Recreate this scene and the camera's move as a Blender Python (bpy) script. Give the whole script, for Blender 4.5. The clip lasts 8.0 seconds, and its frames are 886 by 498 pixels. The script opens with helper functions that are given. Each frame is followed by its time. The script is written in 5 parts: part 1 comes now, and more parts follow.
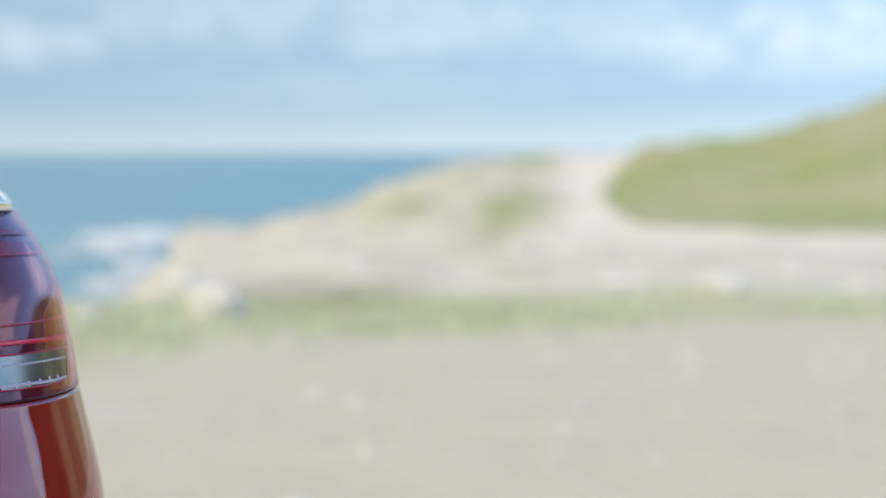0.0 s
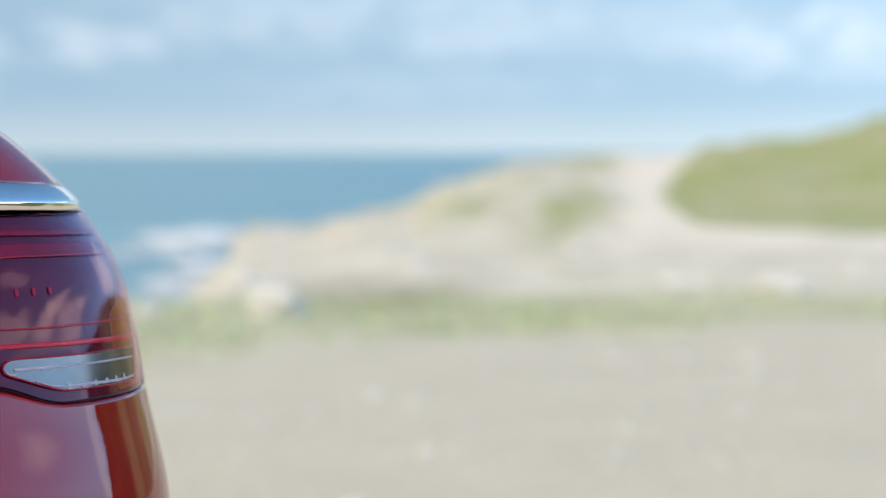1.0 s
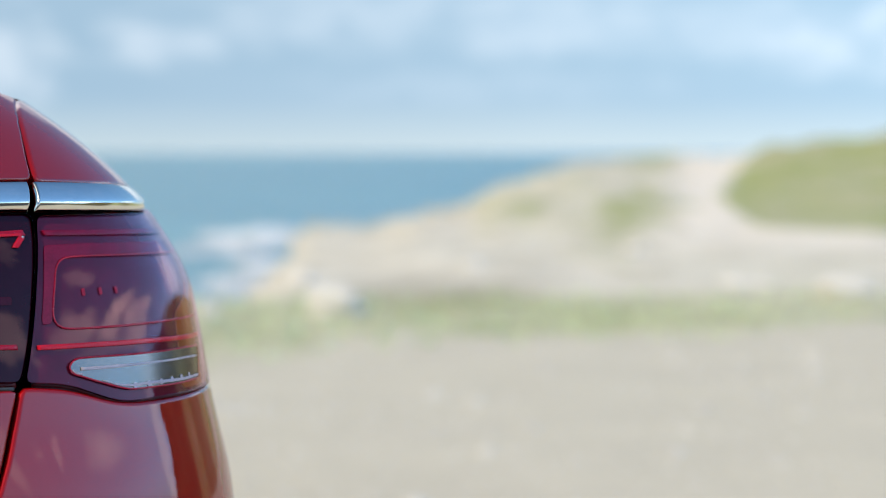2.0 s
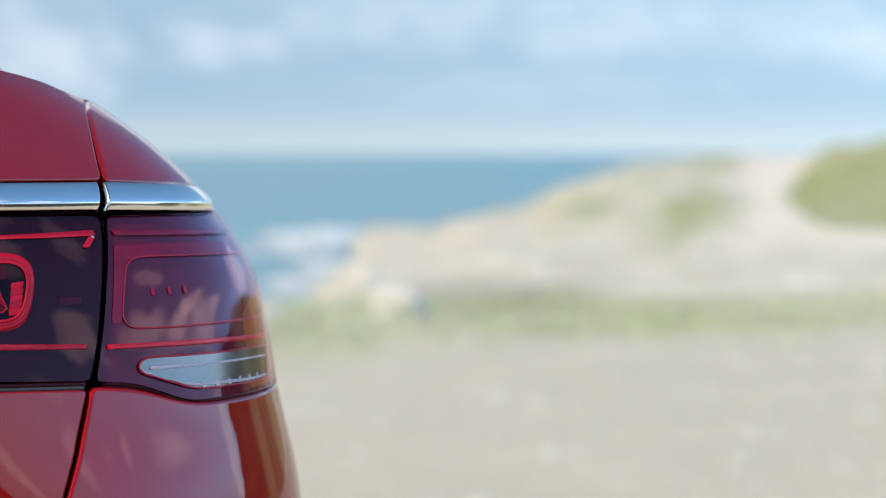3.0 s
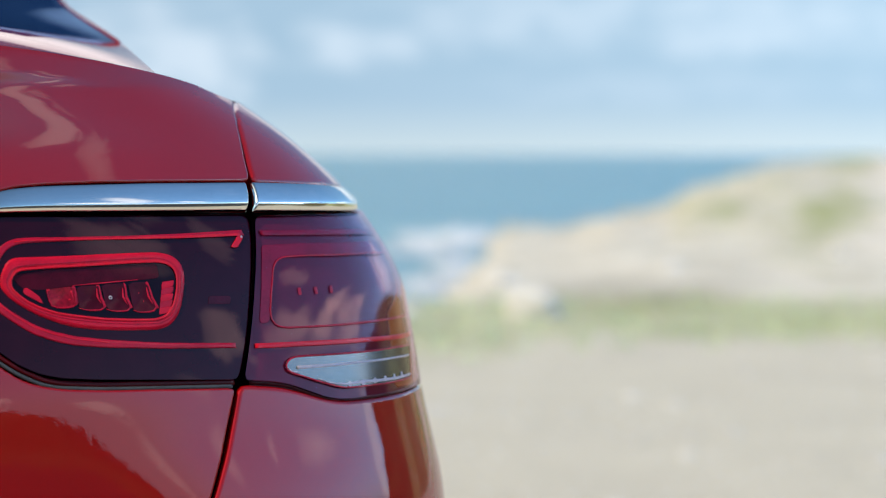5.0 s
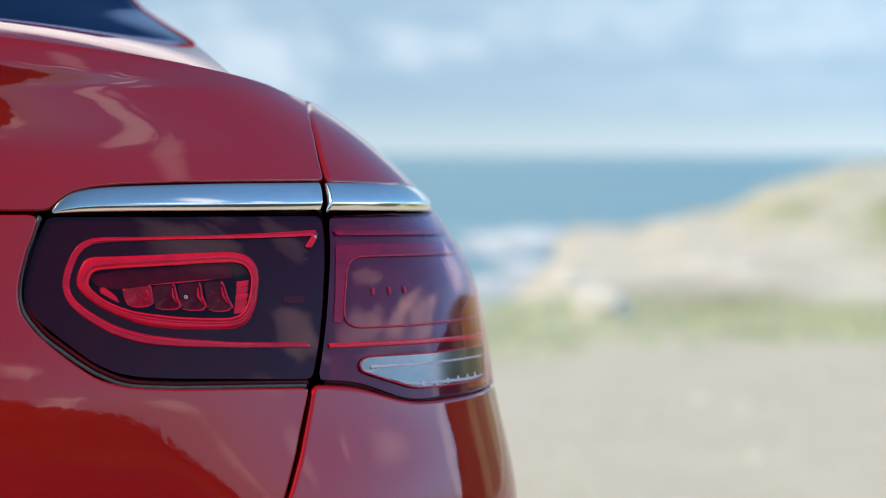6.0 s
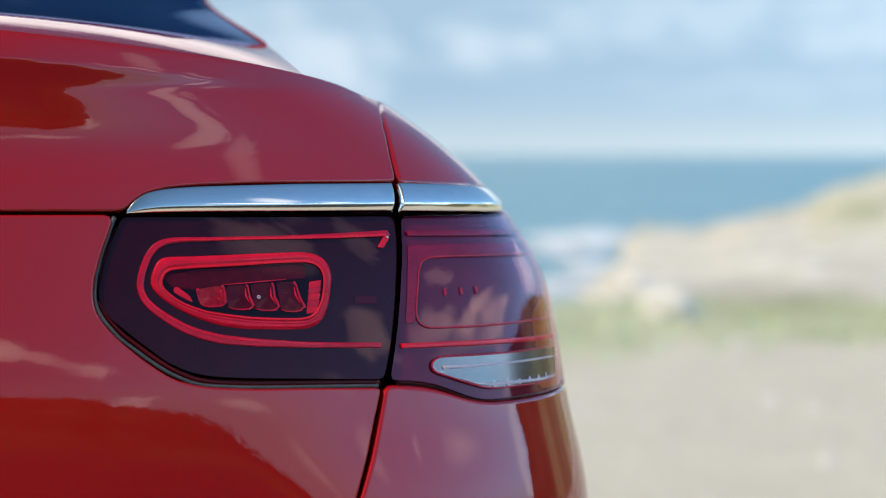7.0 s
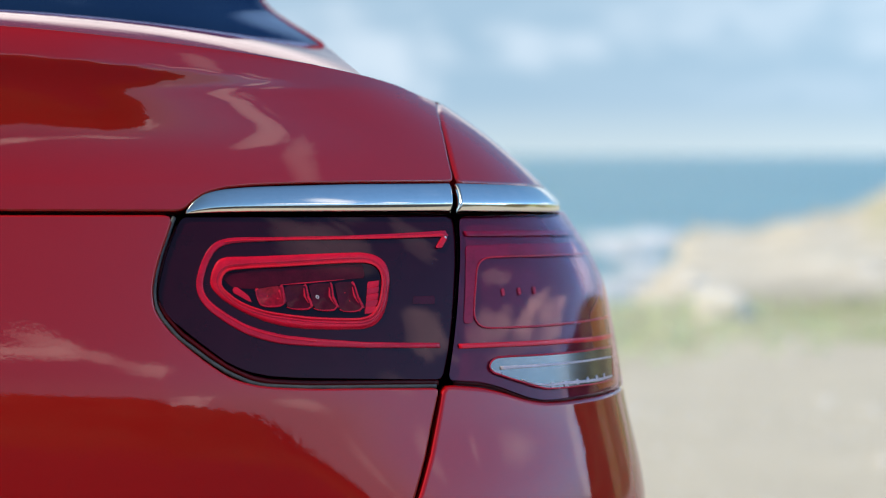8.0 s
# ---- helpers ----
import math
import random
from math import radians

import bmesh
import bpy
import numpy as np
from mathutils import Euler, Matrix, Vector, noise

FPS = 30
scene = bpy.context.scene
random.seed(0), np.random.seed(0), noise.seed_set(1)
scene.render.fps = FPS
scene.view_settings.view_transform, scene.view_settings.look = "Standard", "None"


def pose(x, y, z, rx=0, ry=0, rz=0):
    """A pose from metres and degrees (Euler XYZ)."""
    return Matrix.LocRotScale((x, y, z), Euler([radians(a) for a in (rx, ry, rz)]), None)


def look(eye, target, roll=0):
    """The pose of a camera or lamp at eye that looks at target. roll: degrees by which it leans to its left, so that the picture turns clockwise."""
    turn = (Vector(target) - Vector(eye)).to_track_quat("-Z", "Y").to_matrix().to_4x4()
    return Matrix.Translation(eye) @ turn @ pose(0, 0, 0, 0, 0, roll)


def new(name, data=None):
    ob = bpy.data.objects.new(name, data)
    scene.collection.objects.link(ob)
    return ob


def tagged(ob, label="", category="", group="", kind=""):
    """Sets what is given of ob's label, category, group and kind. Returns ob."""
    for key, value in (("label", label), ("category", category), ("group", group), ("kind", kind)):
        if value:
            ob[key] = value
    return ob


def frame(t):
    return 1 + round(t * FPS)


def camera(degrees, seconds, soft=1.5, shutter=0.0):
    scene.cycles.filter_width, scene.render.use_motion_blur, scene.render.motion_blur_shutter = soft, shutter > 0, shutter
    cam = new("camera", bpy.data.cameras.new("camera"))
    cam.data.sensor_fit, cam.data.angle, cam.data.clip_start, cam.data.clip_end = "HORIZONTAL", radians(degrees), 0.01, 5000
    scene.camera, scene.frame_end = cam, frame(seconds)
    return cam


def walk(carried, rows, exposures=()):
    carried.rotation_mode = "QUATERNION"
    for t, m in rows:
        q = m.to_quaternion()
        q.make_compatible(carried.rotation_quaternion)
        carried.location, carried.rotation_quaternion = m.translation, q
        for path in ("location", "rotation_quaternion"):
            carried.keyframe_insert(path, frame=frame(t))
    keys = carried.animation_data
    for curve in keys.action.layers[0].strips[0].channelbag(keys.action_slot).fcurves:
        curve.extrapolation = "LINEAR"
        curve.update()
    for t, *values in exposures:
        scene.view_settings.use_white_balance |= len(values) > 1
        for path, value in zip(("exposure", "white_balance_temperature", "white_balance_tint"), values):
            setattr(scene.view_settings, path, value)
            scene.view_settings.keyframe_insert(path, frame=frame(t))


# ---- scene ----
cam = camera(26.31, 8.0, soft=1.15)
cam.data.dof.use_dof, cam.data.dof.focus_distance, cam.data.dof.aperture_fstop, cam.data.dof.aperture_blades = True, 1.92, 2.9, 0
PATH = [
    (0.0, 0.0481, -0.0064, 1.1, 87.016, 0.034, -15.079),
    (0.5, 0.0454, -0.0057, 1.1, 87.014, 0.025, -14.231),
    (1.0, 0.0425, -0.0049, 1.1, 87.029, 0.021, -13.285),
    (1.5, 0.0397, -0.0043, 1.1, 87.030, 0.004, -12.403),
    (3.0, 0.0310, -0.0026, 1.1, 87.051, -0.017, -9.642),
    (3.5, 0.0278, -0.0021, 1.1, 87.056, -0.019, -8.659),
    (4.0, 0.0243, -0.0016, 1.1, 87.064, -0.034, -7.564),
    (4.5, 0.0213, -0.0012, 1.1, 87.069, -0.031, -6.603),
    (6.0, 0.0116, -0.0004, 1.1, 87.080, -0.023, -3.589),
    (6.5, 0.0084, -0.0002, 1.1, 87.085, -0.008, -2.608),
    (7.0, 0.0052, -0.0001, 1.1, 87.092, -0.007, -1.604),
    (7.5, 0.0023, -0.0000, 1.1, 87.099, -0.006, -0.727),
    (8.0, 0.0000, 0.0000, 1.1, 87.102, 0.009, -0.000),
]
walk(cam, [(t, pose(*p)) for t, *p in PATH], exposures=((0.0, -0.10, 6950, 10), (4.0, -0.05, 6950, 10), (8.0, -0.02, 6950, 10)))

# ---- light and sky ----
SUN_AZ, SUN_EL = 240.0, 50.0              # degrees clockwise from +y, and up
sun_dir = Vector((math.sin(radians(SUN_AZ)) * math.cos(radians(SUN_EL)), math.cos(radians(SUN_AZ)) * math.cos(radians(SUN_EL)), math.sin(radians(SUN_EL))))
sun = new("sun", bpy.data.lights.new("sun", "SUN"))
sun.data.energy, sun.data.angle, sun.data.color = 3.7, radians(0.53), (1.0, 0.925, 0.80)
sun.matrix_world = look(sun_dir * 50, (0, 0, 0))

world = bpy.data.worlds.new("world")
scene.world = world
world.use_nodes = True


class Nodes:
    """A few words for wiring a node tree."""

    def __init__(self, tree):
        self.tree = tree
        tree.nodes.clear()

    def add(self, kind, values=()):
        n = self.tree.nodes.new(kind)
        for k, v in dict(values).items():
            if isinstance(v, bpy.types.NodeSocket):
                self.tree.links.new(v, n.inputs[k])
            else:
                n.inputs[k].default_value = v
        return n

    def math(self, op, a, b=0.0, clamp=False):
        n = self.add("ShaderNodeMath", {0: a, 1: b})
        n.operation, n.use_clamp = op, clamp
        return n.outputs[0]

    def mix(self, fac, a, b, blend="MIX"):
        n = self.add("ShaderNodeMix", {0: fac})
        n.data_type, n.blend_type = "RGBA", blend
        for i, v in ((6, a), (7, b)):
            if isinstance(v, bpy.types.NodeSocket):
                self.tree.links.new(v, n.inputs[i])
            else:
                n.inputs[i].default_value = (*v, 1)
        return n.outputs[2]

    def ramp(self, fac, stops):
        n = self.add("ShaderNodeValToRGB", {0: fac})
        while len(n.color_ramp.elements) < len(stops):
            n.color_ramp.elements.new(0.5)
        for e, (p, c) in zip(n.color_ramp.elements, stops):
            e.position, e.color = p, (c, c, c, 1) if isinstance(c, (int, float)) else (*c, 1)
        return n.outputs[0]

    def noise(self, vec, scale, detail=4.0, rough=0.55, dist=0.0):
        return self.add("ShaderNodeTexNoise", {"Vector": vec, "Scale": scale, "Detail": detail, "Roughness": rough, "Distortion": dist}).outputs["Fac"]


CLOUD_SEED = 71.07
w = Nodes(world.node_tree)
sky = w.add("ShaderNodeTexSky")
sky.sky_type, sky.sun_disc, sky.altitude = "NISHITA", False, 10
sky.sun_elevation, sky.sun_rotation = radians(SUN_EL), radians(SUN_AZ)
sky.air_density, sky.dust_density, sky.ozone_density = 1.0, 0.6, 2.2
way = w.add("ShaderNodeTexCoord").outputs["Generated"]
xyz = w.add("ShaderNodeSeparateXYZ", {0: way})
up_deg = w.math("MULTIPLY", w.math("ARCSINE", xyz.outputs[2]), 57.2958)
turn_deg = w.math("SUBTRACT", 90.0, w.math("MULTIPLY", w.math("ARCTAN2", xyz.outputs[1], xyz.outputs[0]), 57.2958))      # clockwise from +y, -90 to 270
dome = w.add("ShaderNodeCombineXYZ", {0: turn_deg, 1: w.math("MULTIPLY", up_deg, 1.9), 2: CLOUD_SEED}).outputs[0]
wide_dome = w.add("ShaderNodeCombineXYZ", {0: w.math("MULTIPLY", turn_deg, 0.27), 1: w.math("MULTIPLY", up_deg, 1.25), 2: CLOUD_SEED}).outputs[0]
billow, wisp, fleck = w.noise(wide_dome, 0.30, 6.0, 0.55, 0.3), w.noise(dome, 0.75, 4.0, 0.55, 0.2), w.noise(wide_dome, 0.7, 6.0, 0.6, 0.4)
heap = w.noise(w.add("ShaderNodeCombineXYZ", {0: w.math("MULTIPLY", turn_deg, 0.15), 1: up_deg, 2: CLOUD_SEED}).outputs[0], 0.62, 4.0, 0.5, 0.3)
up_warp = w.math("ADD", up_deg, w.math("MULTIPLY", w.math("SUBTRACT", billow, 0.5), 8.0))
turn_warp = w.math("ADD", turn_deg, w.math("MULTIPLY", w.math("SUBTRACT", fleck, 0.5), 9.0))
# single clouds: bearing, height, half-width, half-height in degrees, density, and 1 where they are far and small, 2 for heaped ones
CLOUDS = [
    (3.0, 3.25, 2.3, 0.9, 0.17, 1), (-2.8, 2.6, 3.4, 2.4, 0.18, 1), (8.6, 4.1, 6.0, 1.3, 0.10, 1), (15.5, 4.0, 6.0, 1.5, 0.11, 1), (20.6, 3.6, 3.4, 1.3, 0.10, 1), (12.0, 1.9, 8.0, 0.7, 0.05, 1),
    # the wide one at bearing -16 is added, unseen, to brighten the rear deck
    (22.4, 3.1, 2.2, 1.0, 0.14, 1), (26.6, 3.3, 4.4, 1.4, 0.155, 1), (-14.0, 6.5, 9.0, 3.0, 0.4, 0), (8.0, 9.0, 12.0, 3.0, 0.3, 0), (38.0, 11.0, 12.0, 4.0, 0.4, 0), (-16.0, 13.5, 26.0, 5.5, 0.62, 0),
    (110.0, 18.1, 17.0, 1.35, 0.85, 2), (92.0, 17.2, 18.0, 1.8, 1.1, 2), (80.0, 14.6, 14.0, 2.2, 0.75, 2), (96.0, 15.6, 22.0, 2.4, 0.30, 2), (102.0, 23.4, 9.0, 2.0, 0.4, 0), (83.0, 10.0, 3.0, 6.0, 0.30, 0),
    (134.0, 18.0, 7.0, 2.2, 0.65, 0), (145.0, 13.0, 3.4, 1.2, 0.22, 2), (160.3, 5.6, 2.8, 1.2, 0.40, 2), (171.0, 6.6, 2.6, 0.9, 0.6, 0),
    (150.0, 26.5, 10.0, 5.0, 0.5, 0), (143.0, 38.0, 6.0, 7.0, 0.28, 0), (186.0, 13.4, 7.0, 1.6, 0.8, 0), (177.0, 12.2, 5.0, 1.2, 0.55, 0),
    (127.0, 31.0, 5.0, 5.0, 0.3, 0), (215.0, 24.0, 14.0, 5.0, 0.5, 0), (245.0, 15.0, 14.0, 5.0, 0.5, 0)]
cloud = w.math("MULTIPLY", w.math("SUBTRACT", billow, 0.5, True), 0.05)
KINDS = {0: (turn_warp, up_warp, billow, 0.7, ((0.0, 0.0), (0.22, 0.5), (0.8, 1.0)), 0.85),
         1: (turn_deg, up_deg, wisp, 2.6, ((0.0, 0.0), (0.5, 0.42), (1.0, 1.0)), 0.64),
         2: (turn_deg, up_deg, heap, 3.0, ((0.0, 0.0), (0.4, 0.5), (1.0, 1.0)), 0.85)}
for bearing, height, wide, tall, dense, kind in CLOUDS:
    turned_by, raised_by, tear, share, edges, full = KINDS[kind]
    a = w.math("POWER", w.math("ABSOLUTE", w.math("DIVIDE", w.math("SUBTRACT", turned_by, bearing), wide)), 2.0)
    b = w.math("POWER", w.math("ABSOLUTE", w.math("DIVIDE", w.math("SUBTRACT", raised_by, height), tall)), 2.0)
    torn = w.math("MULTIPLY", w.math("SUBTRACT", tear, 0.5), share)
    body = w.math("SUBTRACT", 1.0, w.math("ADD", w.math("ADD", a, b), torn), True)
    cloud = w.math("MAXIMUM", cloud, w.math("MULTIPLY", w.ramp(body, edges), dense * full))
cloud = w.math("MULTIPLY", cloud, w.ramp(fleck, ((0.25, 0.55), (0.6, 1.0))))
blue = w.mix(1.0, sky.outputs[0], (0.083, 0.124, 0.154), "MULTIPLY")
haze = w.ramp(xyz.outputs[2], ((0.0, 0.97), (0.09, 0.93), (0.12, 0.5), (0.18, 0.0)))
pale = (0.262, 0.398, 0.545)
pale = w.mix(w.ramp(xyz.outputs[2], ((0.0, 0.9), (0.028, 0.0))), pale, (0.42, 0.525, 0.60))
away = w.add("ShaderNodeVectorMath", {0: way, 1: (0.99, -0.10, 0.0)})
away.operation = "DOT_PRODUCT"                # the sky is brightest over the open land away from the sun
away = w.math("MAXIMUM", w.math("ADD", away.outputs["Value"], 0.2), 0.0)
lit = w.math("ADD", 0.45, w.math("MULTIPLY", w.math("POWER", away, 1.5), 2.55))
lit_low = w.math("ADD", 1.53, w.math("MULTIPLY", w.math("POWER", away, 2.0), 1.2))
white = w.mix(1.0, (1.85, 1.77, 1.80), lit_low, "MULTIPLY")
blue = w.mix(haze, w.mix(1.0, blue, lit, "MULTIPLY"), w.mix(1.0, pale, lit_low, "MULTIPLY"))
tone = w.mix(cloud, blue, white)
back = w.add("ShaderNodeBackground", {"Color": tone, "Strength": 1.0})
w.tree.links.new(back.outputs[0], w.add("ShaderNodeOutputWorld").inputs[0])


# ---- materials ----
def material(name):
    m = bpy.data.materials.new(name)
    m.use_nodes = True
    return m, Nodes(m.node_tree)


def finish(n, shader):
    out = n.add("ShaderNodeOutputMaterial")
    n.tree.links.new(shader, out.inputs[0])


def surface(name, colour, rough=0.5, metal=0.0, vary=0.12, scale=12.0, bump=0.0, bump_scale=60.0, coat=0.0, spec=0.5, colour2=None):
    """A general surface: colour that varies at two scales, a grain and a relief."""
    m, n = material(name)
    at = n.add("ShaderNodeTexCoord").outputs["Object"]
    big, fine = n.noise(at, scale, 4.0), n.noise(at, scale * 9, 3.0)
    mixv = n.math("ADD", n.math("MULTIPLY", big, 0.6), n.math("MULTIPLY", fine, 0.4))
    dark = colour2 or tuple(c * (1 - vary * 2) for c in colour)
    lite = tuple(min(1, c * (1 + vary)) for c in colour)
    tint = n.mix(n.ramp(mixv, ((0.32, 0.0), (0.68, 1.0))), dark, lite)
    values = {"Base Color": tint, "Roughness": rough, "Metallic": metal, "Coat Weight": coat, "Coat Roughness": 0.02, "Coat IOR": 1.5, "Specular IOR Level": spec}
    if bump:
        values["Normal"] = n.add("ShaderNodeBump", {"Strength": bump, "Distance": 0.02, "Height": n.noise(at, bump_scale, 5.0)}).outputs[0]
    finish(n, n.add("ShaderNodeBsdfPrincipled", values).outputs[0])
    return m


def car_paint():
    m, n = material("red_metallic_paint")
    at = n.add("ShaderNodeTexCoord").outputs["Object"]
    flake = n.add("ShaderNodeTexVoronoi", {"Vector": at, "Scale": 1400.0}).outputs["Color"]
    tint = n.mix(n.noise(at, 900.0, 2.0), (0.305, 0.0022, 0.0029), (0.365, 0.0036, 0.0048))
    tilt = n.add("ShaderNodeMix", {0: 0.05})
    tilt.data_type = "VECTOR"
    n.tree.links.new(n.add("ShaderNodeNewGeometry").outputs["Normal"], tilt.inputs[4])
    n.tree.links.new(flake, tilt.inputs[5])
    orange = n.add("ShaderNodeBump", {"Strength": 0.02, "Distance": 0.002, "Height": n.noise(at, 160.0, 2.0)}).outputs[0]
    dust = n.ramp(n.noise(at, 700.0, 2.0, 0.7), ((0.74, 0.015), (0.8, 0.06)))
    b = n.add("ShaderNodeBsdfPrincipled", {"Base Color": tint, "Metallic": 0.16, "Roughness": 0.48, "Coat Weight": 1.0, "Coat IOR": 1.68, "Specular IOR Level": 0.0,
                                           "Coat Roughness": dust, "Coat Normal": orange, "Normal": tilt.outputs[1]})
    finish(n, b.outputs[0])
    return m


def clear(name, tint, ior=1.5, rough=0.01, sheen=(1, 1, 1), front=1.0):
    """A thin clear sheet: what lies behind shows through its tint, and it mirrors by Fresnel's law."""
    m, n = material(name)
    at = n.add("ShaderNodeTexCoord").outputs["Object"]
    edge_on = n.add("ShaderNodeLayerWeight", {"Blend": 0.5}).outputs["Facing"]
    f0 = ((ior - 1) / (ior + 1)) ** 2
    fres = n.math("ADD", n.math("MULTIPLY", n.math("POWER", edge_on, 5.0), 1 - f0), f0 * front)
    gloss = n.add("ShaderNodeBsdfGlossy", {"Color": (*sheen, 1), "Roughness": n.ramp(n.noise(at, 9.0), ((0.4, rough), (0.8, rough * 2.0)))})
    pane = n.add("ShaderNodeBsdfTransparent", {"Color": n.mix(n.noise(at, 30.0), tuple(c * 0.94 for c in tint), tint)})
    finish(n, n.add("ShaderNodeMixShader", {0: fres, 1: pane.outputs[0], 2: gloss.outputs[0]}).outputs[0])
    return m


def ground_material():
    m, n = material("gravel_rock_and_grass")
    at = n.add("ShaderNodeTexCoord").outputs["Object"]
    zones = n.add("ShaderNodeAttribute")
    zones.attribute_name = "zone"
    zone = n.add("ShaderNodeSeparateColor", {0: zones.outputs["Color"]})
    grassy, rocky = zone.outputs[0], zone.outputs[1]
    big, mid, fine = n.noise(at, 0.22, 5.0), n.noise(at, 1.3, 6.0, 0.65), n.noise(at, 14.0, 5.0, 0.7)
    gravel = n.mix(n.ramp(fine, ((0.3, 0.0), (0.7, 1.0))), (0.485, 0.455, 0.360), (0.62, 0.58, 0.47))
    gravel = n.mix(n.ramp(mid, ((0.38, 0.0), (0.62, 0.85))), gravel, (0.605, 0.565, 0.45))
    rock = n.mix(n.ramp(mid, ((0.35, 0.0), (0.62, 1.0))), (0.50, 0.465, 0.365), (0.76, 0.715, 0.60))
    rock = n.mix(n.ramp(big, ((0.5, 0.0), (0.66, 0.8))), rock, (0.60, 0.585, 0.475))
    grass = n.mix(n.ramp(mid, ((0.3, 0.0), (0.7, 1.0))), (0.26, 0.31, 0.115), (0.41, 0.44, 0.20))
    grass = n.mix(n.ramp(big, ((0.44, 0.0), (0.62, 0.8))), grass, (0.47, 0.45, 0.31))
    sand = n.mix(n.ramp(mid, ((0.3, 0.0), (0.7, 1.0))), (0.72, 0.66, 0.555), (0.83, 0.775, 0.67))
    rock = n.mix(zones.outputs["Alpha"], rock, sand)
    base = n.mix(rocky, gravel, rock)
    scrub = n.mix(n.ramp(mid, ((0.3, 0.0), (0.7, 1.0))), (0.055, 0.052, 0.020), (0.145, 0.120, 0.050))
    scrub = n.mix(n.ramp(n.noise(at, 0.13, 3.0), ((0.46, 0.0), (0.64, 0.7))), scrub, (0.24, 0.185, 0.085))
    edge = n.math("ADD", grassy, n.math("MULTIPLY", n.math("SUBTRACT", n.noise(at, 0.9, 6.0, 0.7), 0.5), 0.9))
    base = n.mix(n.ramp(edge, ((0.36, 0.0), (0.64, 1.0))), base, grass)
    base = n.mix(zone.outputs[2], base, scrub)
    relief = n.add("ShaderNodeBump", {"Strength": 0.35, "Distance": 0.05, "Height": n.math("ADD", mid, n.math("MULTIPLY", fine, 0.4))}).outputs[0]
    finish(n, n.add("ShaderNodeBsdfPrincipled", {"Base Color": base, "Roughness": 0.95, "Specular IOR Level": 0.2, "Normal": relief}).outputs[0])
    return m


def sea_material():
    m, n = material("sea_water")
    at = n.add("ShaderNodeTexCoord").outputs["Object"]
    stretch = n.add("ShaderNodeMapping", {"Vector": at, "Scale": (0.35, 1.0, 1.0)}).outputs[0]
    shoal = n.noise(stretch, 0.012, 5.0, 0.6)
    tint = n.mix(n.ramp(shoal, ((0.35, 0.0), (0.65, 1.0))), (0.135, 0.315, 0.40), (0.20, 0.43, 0.50))
    caps = n.ramp(n.noise(stretch, 0.16, 7.0, 0.72), ((0.70, 0.0), (0.76, 0.6)))
    tint = n.mix(caps, tint, (0.75, 0.8, 0.8))
    chop = n.math("ADD", n.noise(stretch, 0.5, 5.0, 0.65), n.noise(stretch, 0.06, 3.0))
    relief = n.add("ShaderNodeBump", {"Strength": 0.9, "Distance": 0.9, "Height": chop}).outputs[0]
    finish(n, n.add("ShaderNodeBsdfPrincipled", {"Base Color": tint, "Roughness": 0.28, "IOR": 1.22, "Normal": relief}).outputs[0])
    return m


PAINT = car_paint()
CHROME = surface("polished_chrome", (0.83, 0.80, 0.71), 0.10, 1.0, 0.02, 30.0)
SEAL = surface("grey_rubber_seal", (0.055, 0.058, 0.056), 0.45, 0.0, 0.2, 60.0, 0.1, 200.0)
RUBBER = surface("black_rubber", (0.03, 0.03, 0.031), 0.35, 0.0, 0.2, 40.0)
# black of the underbody, and of the sheets that make the gaps' shade
LINER = surface("black_underbody_and_gap_shade", (0.006, 0.006, 0.007), 0.9, 0.0, 0.2, 20.0, spec=0.1)
LENS = clear("smoked_red_lens", (0.97, 0.81, 0.87), 1.44, sheen=(0.95, 0.80, 0.90), front=0.0)
GLASS = clear("tinted_window_glass", (0.10, 0.14, 0.17), 1.52, sheen=(0.18, 0.33, 0.60))
HOUSING = surface("dark_lamp_housing", (0.030, 0.0012, 0.007), 0.6, 0.0, 0.15, 4.0, spec=0.0, coat=0.74)
HOUSING_RED = surface("deep_red_lamp_housing", (0.17, 0.008, 0.036), 0.6, 0.0, 0.15, 4.0, spec=0.0, coat=1.0)
RIM = surface("dark_red_lens_rim", (0.09, 0.0015, 0.004), 0.3, 0.0, 0.2, 4.0, spec=0.2)
# its orange-brown stands in for the land's reflection on the lens side
HOUSING_MIRRORED = surface("land_reflection_housing", (0.46, 0.108, 0.022), 0.6, 0.0, 0.15, 4.0, spec=0.0, coat=0.9)
MARK = surface("dim_red_reflector", (0.07, 0.002, 0.012), 0.6, 0.0, 0.2, 60.0, spec=0.0, coat=0.75)
BAND = surface("dim_red_plastic", (0.30, 0.004, 0.035), 0.45, 0.0, 0.15, 40.0, spec=0.0, coat=1.0)
GUIDE = surface("red_light_guide", (0.90, 0.012, 0.034), 0.35, 0.0, 0.08, 60.0, spec=0.1, coat=0.75)
GUIDE_DEEP = surface("deep_red_plastic", (0.80, 0.009, 0.040), 0.35, 0.0, 0.12, 60.0, spec=0.1, coat=0.6)
DEEP_DARK = surface("black_violet_plastic", (0.008, 0.0005, 0.004), 0.5, 0.0, 0.2, 60.0, spec=0.0, coat=0.55)
GUIDE_DIM = surface("red_plastic", (0.62, 0.006, 0.036), 0.3, 0.0, 0.15, 60.0, spec=0.1, coat=0.75)
# one red reflector in two tones: shaded here, lit on the next line
CUP_SHADED = surface("shaded_cup_reflector", (0.085, 0.002, 0.012), 0.25, 0.0, 0.2, 80.0, spec=0.1, coat=0.25)
CUP_LIT = surface("lit_cup_reflector", (0.42, 0.006, 0.022), 0.2, 0.2, 0.3, 300.0, spec=0.2, coat=0.3)
